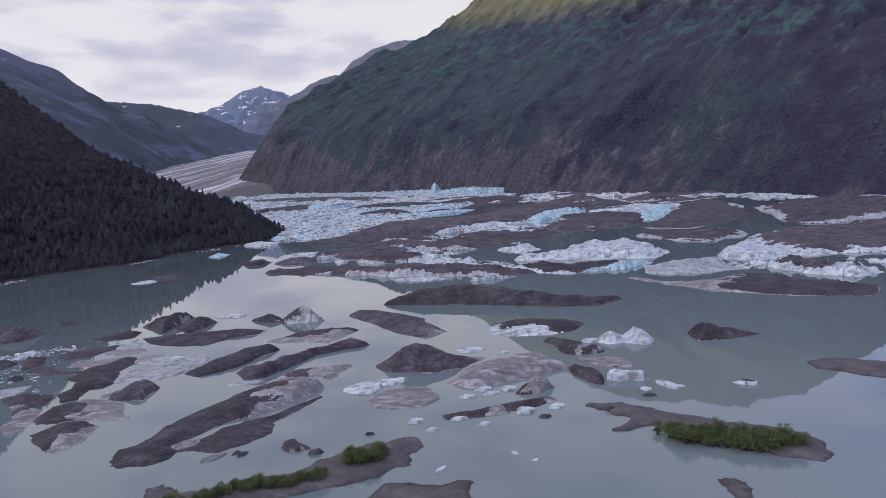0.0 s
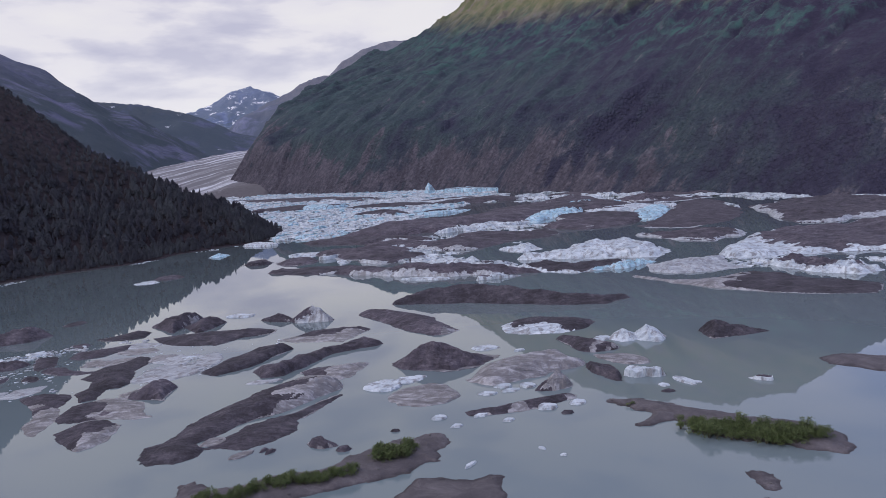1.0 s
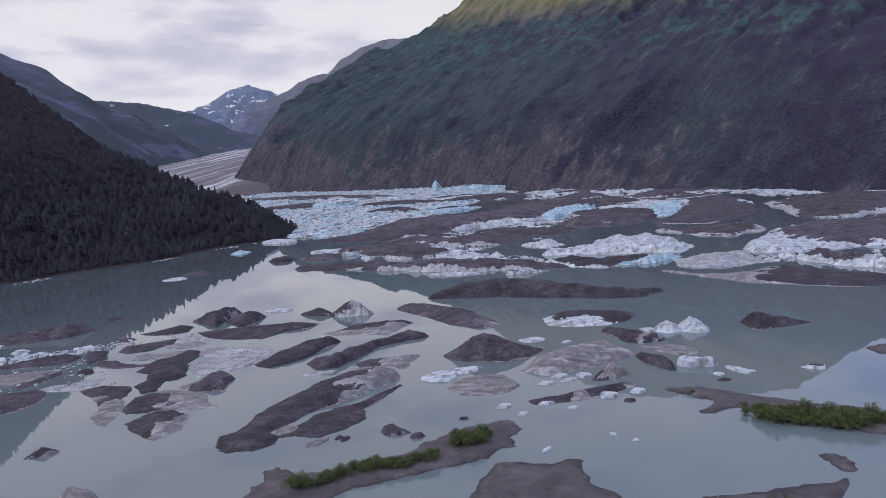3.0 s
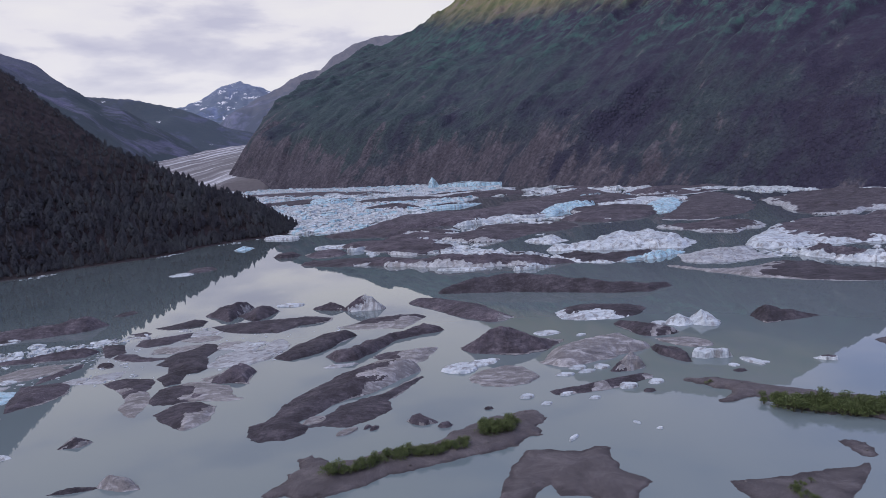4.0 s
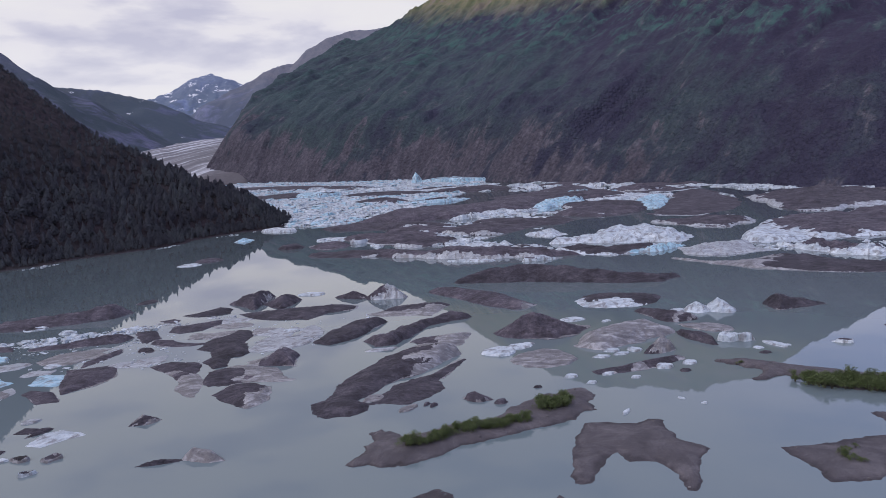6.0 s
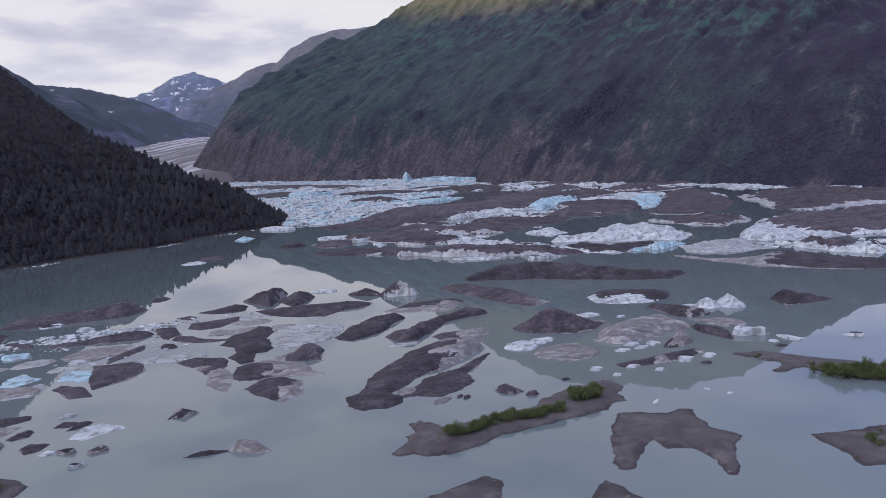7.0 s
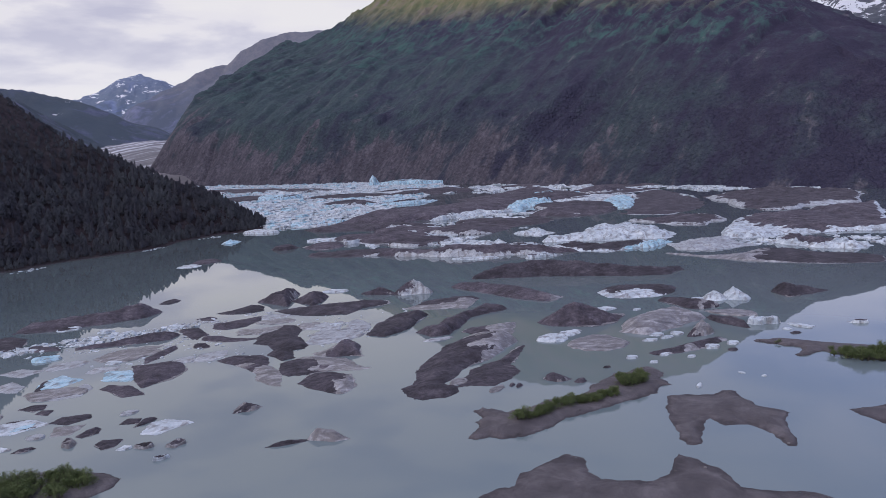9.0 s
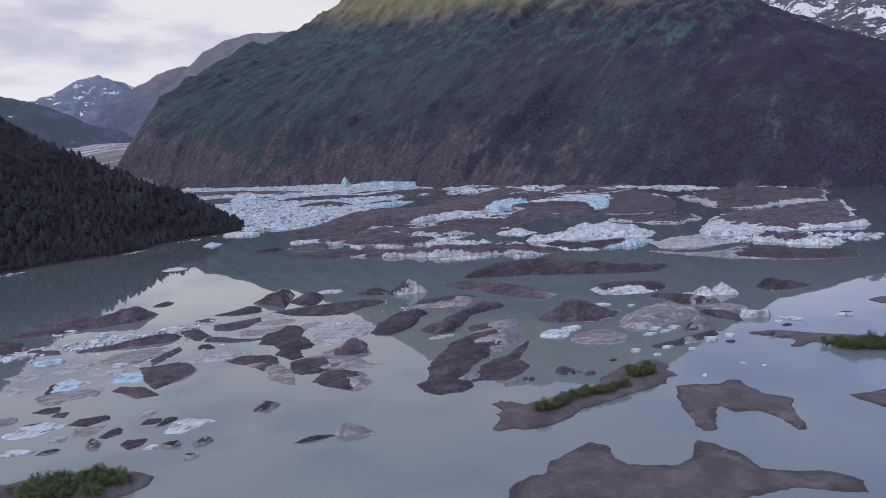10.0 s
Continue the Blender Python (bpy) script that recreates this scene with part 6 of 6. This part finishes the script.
def broadleaf_arrays(rnd, high):
    """A narrow crown of leaf clumps that face outwards and up."""
    verts, quads = [], []
    for k in range(104):
        h = 0.14 + 0.86 * rnd.random() ** 0.8
        reach = high * 0.31 * math.sin(math.pi * min(0.97, 0.16 + 0.84 * h)) ** 0.7 * rnd.uniform(0.55, 1.1)
        a = rnd.uniform(0, 6.283)
        out = Vector((math.cos(a), math.sin(a), 0))
        p = out * reach + Vector((0, 0, high * h))
        n = (out + Vector((rnd.gauss(0, 0.25), rnd.gauss(0, 0.25), 0.5 + rnd.gauss(0, 0.3)))).normalized()
        q = n.to_track_quat("Z", "Y").to_matrix()
        s = high * rnd.uniform(0.065, 0.105)
        b = len(verts)
        verts += [tuple(p + q @ Vector(v) * s) for v in ((-1, -0.3, -0.25), (0.1, -0.9, -0.2), (1, 0.2, -0.25), (-0.1, 0.9, 0.1))]
        quads.append((b, b + 1, b + 2, b + 3))
    return np.array(verts), np.array(quads)


tree_rnd = random.Random(77)
KINDS = [conifer_arrays(tree_rnd, 1.0 * h) for h in (11, 12.5, 14)] + [broadleaf_arrays(tree_rnd, h) for h in (9, 10, 11.5)]


def trunk_mesh(high):
    verts, faces = [], []
    for z, r in ((-1.0, 0.22), (high * 0.5, 0.13), (high * 0.93, 0.03)):
        verts += [(r * math.cos(a), r * math.sin(a), z) for a in (0, 1.257, 2.513, 3.77, 5.027)]
    for k in (0, 5):
        faces += [(k + i, k + (i + 1) % 5, k + 5 + (i + 1) % 5, k + 5 + i) for i in range(5)]
    return verts, faces


MASTERS = []
for k, (v, q) in enumerate(KINDS):
    ob = new("spruce_tree" if k < 3 else "cottonwood_tree")
    tv, tf = trunk_mesh((11, 12.5, 14, 9, 10, 11.5)[k])
    link_mesh("trunk", tv, tf, BARK, ob)
    quick_mesh("crown", v, q, NEEDLE if k < 3 else CROWN, ob)
    tagged(ob, "dark green spruce on the hillside by the shore" if k < 3 else "dull green leafy cottonwood on the hillside", "tree", "trees on the hillside")
    MASTERS.append(ob)

spots = []
for gx in np.arange(-760, -140, 5.8):
    for gy in np.arange(300, 1010, 5.8):
        spots.append((gx + tree_rnd.uniform(-3.4, 3.4), gy + tree_rnd.uniform(-3.4, 3.4)))
first_young = len(spots)
# a thicker belt of young trees along the waterline
for gx in np.arange(-420, -140, 3.4):
    for gy in np.arange(300, 700, 3.4):
        spots.append((gx + tree_rnd.uniform(-1.7, 1.7), gy + tree_rnd.uniform(-1.7, 1.7)))
spots = np.array(spots)
ground = hill_height(spots[:, 0], spots[:, 1])
young = np.arange(len(spots)) >= first_young
keep = np.where(young, (ground > 0.5) & (ground < 5.5), ground > 1.0)
spots, ground = spots[keep], ground[keep]
order = np.argsort(ground)
far_v, far_q, far_n = {0: [], 1: []}, {0: [], 1: []}, {0: 0, 1: 0}
for rank, i in enumerate(order):
    (x, y), g = spots[i], ground[i]
    size = tree_rnd.uniform(0.5, 0.98) * (0.5 + 0.06 * min(g, 10)) * (1.0 if g < 40 else max(0.36, 1.0 - (g - 40) / 120))
    k = tree_rnd.choice((3, 4, 5) if g < 9 or g > 75 else (0, 1, 2, 3, 4, 5, 3, 4, 5, 3, 4, 5, 3, 4, 5, 3, 4, 5))
    turn = tree_rnd.uniform(0, 360)
    if rank < 290:
        m = spot(x, y, g - 0.2, turn)
        if rank < 6:
            ob = MASTERS[rank]
            ob.matrix_world = m
        else:
            ob = copy_thing(MASTERS[k], m)
        ob.scale = (size, size, size)
        continue
    v, q = KINDS[k]
    c, s = math.cos(turn), math.sin(turn)
    w = np.stack([(v[:, 0] * c - v[:, 1] * s) * size + x, (v[:, 0] * s + v[:, 1] * c) * size + y, v[:, 2] * size + g - 0.2], -1)
    side = int(k >= 3)
    far_v[side].append(w)
    far_q[side].append(q + far_n[side])
    far_n[side] += len(w)
for side, title in ((0, "spruce_forest"), (1, "cottonwood_forest")):
    ob = quick_mesh(title, np.concatenate(far_v[side]), np.concatenate(far_q[side]), NEEDLE if side == 0 else CROWN)
    tagged(ob, "dense dark forest covering the hillside", "forest", kind="stuff")


# ---- brash ice ----
BOX_Q = np.array([(0, 1, 2, 3), (7, 6, 5, 4), (0, 4, 5, 1), (1, 5, 6, 2), (2, 6, 7, 3), (3, 7, 4, 0)])


def brash(name, spots, mat, label, seed):
    """Loose ice fragments: rows of x, y, size, height."""
    rnd = np.random.RandomState(seed)
    vs, qs = [], []
    for n, (x, y, s, h) in enumerate(spots):
        base = np.array([(-1, -1, -0.3), (1, -1, -0.3), (1, 1, -0.3), (-1, 1, -0.3), (-0.7, -0.7, 1), (0.7, -0.7, 1), (0.7, 0.7, 1), (-0.7, 0.7, 1)], float)
        base[:, :2] += rnd.uniform(-0.45, 0.45, (8, 2))
        base[4:, 2] *= rnd.uniform(0.25, 1.2, 4)
        a = rnd.uniform(0, 6.28)
        px, py = base[:, 0] * s * rnd.uniform(0.6, 1.6), base[:, 1] * s
        vs.append(np.stack([px * math.cos(a) - py * math.sin(a) + x, px * math.sin(a) + py * math.cos(a) + y, base[:, 2] * h], -1))
        qs.append(BOX_Q + 8 * n)
    return tagged(quick_mesh(name, np.concatenate(vs), np.concatenate(qs), mat), label, "brash ice", kind="stuff")


def scatter(poly, count, low, high, tall, seed, cluster=0.0):
    rnd, out = np.random.RandomState(seed), []
    f = Field(seed)
    x0, x1 = min(p[0] for p in poly), max(p[0] for p in poly)
    y0, y1 = min(p[1] for p in poly), max(p[1] for p in poly)
    while len(out) < count:
        x, y = rnd.uniform(x0, x1, 400), rnd.uniform(y0, y1, 400)
        d, _ = inside_distance(x, y, poly)
        ok = (d > 0) & (f.fractal(x / 25, y / 25, 3) > cluster - 0.6)
        for px, py in zip(x[ok], y[ok]):
            s = low + (high - low) * rnd.rand() ** 3
            out.append((px, py, s, s * tall * rnd.uniform(0.4, 1.3)))
    return out[:count]


FIELD = [(-178.7, 665.5), (-121.3, 625.1), (-71.6, 642.0), (-1.2, 829.7), (49.3, 945.4), (114.6, 1209.9), (31.9, 1400.5), (-144.8, 1556.9), (-361.5, 1739.9), (-430.5, 1696.8), (-318.5, 1245.9), (-245.4, 939.1)]
MELANGE = Field(91)


def melange(x, y):
    d, _ = inside_distance(x, y, FIELD)
    z = 0.05 + 1.6 * MELANGE.fractal(x / 14, y / 22, 6, 0.65) + 0.6 * MELANGE.fractal(x / 70, y / 110, 3)
    return np.where(d > 0, np.minimum(z, 0.08 * d), -2.0)


ob = height_sheet("ice_melange", -560, 200, 560, 2100, 2.6, melange, WHITE, keep=-0.5)
tagged(ob, "packed sheet of crushed white glacier ice", "brash ice", kind="stuff")
brash("brash_ice", scatter(FIELD, 26000, 0.4, 4.2, 0.55, 3, 0.15), WHITE, "dense field of broken white glacier ice on the water", 1)
brash("blue_brash_ice", scatter(FIELD, 3000, 0.8, 5.5, 0.6, 4, 0.3), BLUE, "scattered blue glacier ice blocks among white brash", 2)
brash("brash_ice", scatter([(313.4, 895.6), (446.4, 702.4), (494.5, 635.4), (534.3, 629.0), (505.1, 698.5), (434.3, 798.7), (356.9, 915.5)], 520, 1.5, 8.0, 0.4, 6, 0.6), WHITE, "white brash ice packed along the far shore", 3)
brash("brash_ice", scatter([(-226.0, 255.7), (-201.6, 266.1), (-160.4, 275.2), (-145.1, 280.0), (-155.8, 265.1), (-191.9, 255.5), (-223.6, 245.5)], 420, 0.25, 1.6, 0.6, 7), WHITE, "small white ice fragments drifting between bergs", 4)
brash("brash_ice", scatter([(-212.9, 248.8), (-145.6, 267.4), (-86.1, 270.2), (-57.0, 268.2), (-67.5, 233.0), (-107.7, 210.6), (-178.4, 219.6)], 260, 0.2, 0.9, 0.35, 8, 0.5), WHITE, "thin scattered ice fragments on calm water", 5)
brash("brash_ice", scatter([(-302.8, 470.6), (-277.5, 505.1), (-247.9, 527.5), (-221.0, 576.2), (-188.4, 611.4), (-168.9, 625.2), (-163.9, 614.7), (-199.3, 586.1), (-229.4, 538.5), (-261.3, 506.9), (-289.6, 469.2)], 150, 0.2, 1.0, 0.4, 9, 0.6), WHITE, "line of small ice fragments washed along the shore", 6)

brash("brash_ice", scatter([(-35.6, 539.6), (-7.3, 537.7), (26.8, 456.0), (51.0, 407.1), (32.3, 407.2), (-20.7, 443.0), (-31.7, 499.8)], 420, 0.8, 4.0, 0.5, 21, 0.5), WHITE, "small broken pieces of pale ice among larger bergs", 21)
brash("brash_ice", scatter([(-67.5, 480.0), (-53.7, 481.9), (-51.5, 453.2), (-64.3, 457.2)], 40, 0.6, 2.5, 0.5, 22, 0.5), WHITE, "small broken pieces of pale ice among larger bergs", 22)
brash("brash_ice", scatter([(-110.2, 530.2), (-75.5, 524.4), (-69.9, 495.7), (-103.6, 507.3)], 50, 0.6, 3, 0.4, 23, 0.5), WHITE, "small broken pieces of pale ice among larger bergs", 23)
brash("brash_ice", scatter([(-51.5, 593.0), (-3.5, 588.1), (63.5, 537.0), (72.5, 500.1), (18.0, 526.4), (-41.6, 554.3)], 160, 0.7, 3.5, 0.4, 24, 0.5), WHITE, "small broken pieces of pale ice among larger bergs", 24)
brash("brash_ice", scatter([(23.9, 627.5), (100.9, 625.5), (146.7, 624.1), (130.9, 570.8), (70.6, 575.0), (24.8, 587.5)], 220, 0.8, 5, 0.5, 25, 0.5), WHITE, "small broken pieces of pale ice among larger bergs", 25)
brash("brash_ice", scatter([(170.0, 684.1), (245.7, 734.8), (294.4, 682.9), (276.2, 644.6), (219.7, 653.3), (165.3, 633.2)], 140, 1, 5, 0.5, 26, 0.5), WHITE, "small broken pieces of pale ice among larger bergs", 26)
brash("brash_ice", scatter([(149.7, 380.4), (195.7, 369.2), (241.4, 336.8), (218.6, 312.8), (185.0, 345.2), (139.3, 358.0)], 160, 0.6, 3, 0.5, 27, 0.5), WHITE, "small broken pieces of pale ice among larger bergs", 27)
brash("brash_ice", scatter([(-511.3, 1778.7), (-61.3, 1284.0), (118.0, 1106.2), (252.3, 957.8), (216.7, 840.1), (92.9, 931.8), (-58.0, 1043.9), (-395.0, 1415.5)], 900, 2, 10, 0.4, 28, 0.5), WHITE, "small broken pieces of pale ice among larger bergs", 28)
brash("brash_ice", scatter([(-134.9, 286.1), (-118.0, 285.9), (-112.9, 264.2), (-124.9, 262.1)], 25, 0.2, 1.2, 0.3, 29, 0.5), PALE, "small broken pieces of pale ice among larger bergs", 29)
brash("brash_ice", scatter([(-109.3, 252.3), (-85.5, 255.6), (-79.0, 241.6), (-85.2, 233.1), (-105.0, 231.3)], 70, 0.2, 1.4, 0.3, 30, 0.5), PALE, "small broken pieces of pale ice among larger bergs", 30)
brash("brash_ice", scatter([(-172.9, 268.2), (-154.0, 282.6), (-140.0, 283.6), (-137.4, 272.7), (-148.6, 267.6), (-156.0, 239.3), (-160.0, 240.6)], 110, 0.2, 1.2, 0.3, 31, 0.5), PALE, "small broken pieces of pale ice among larger bergs", 31)
brash("brash_ice", scatter([(245.8, 935.7), (437.0, 681.9), (414.1, 648.4), (225.0, 866.3)], 350, 2, 9, 0.35, 32, 0.5), WHITE, "small broken pieces of pale ice among larger bergs", 32)
brash("brash_ice", scatter([(362.8, 888.9), (467.8, 716.9), (466, 670.7), (414.7, 640.6), (372.9, 710.4), (328.6, 730.5), (331.2, 796.4)], 900, 0.8, 5.0, 0.6, 33), WHITE, "white brash ice packed along the far shore", 33)
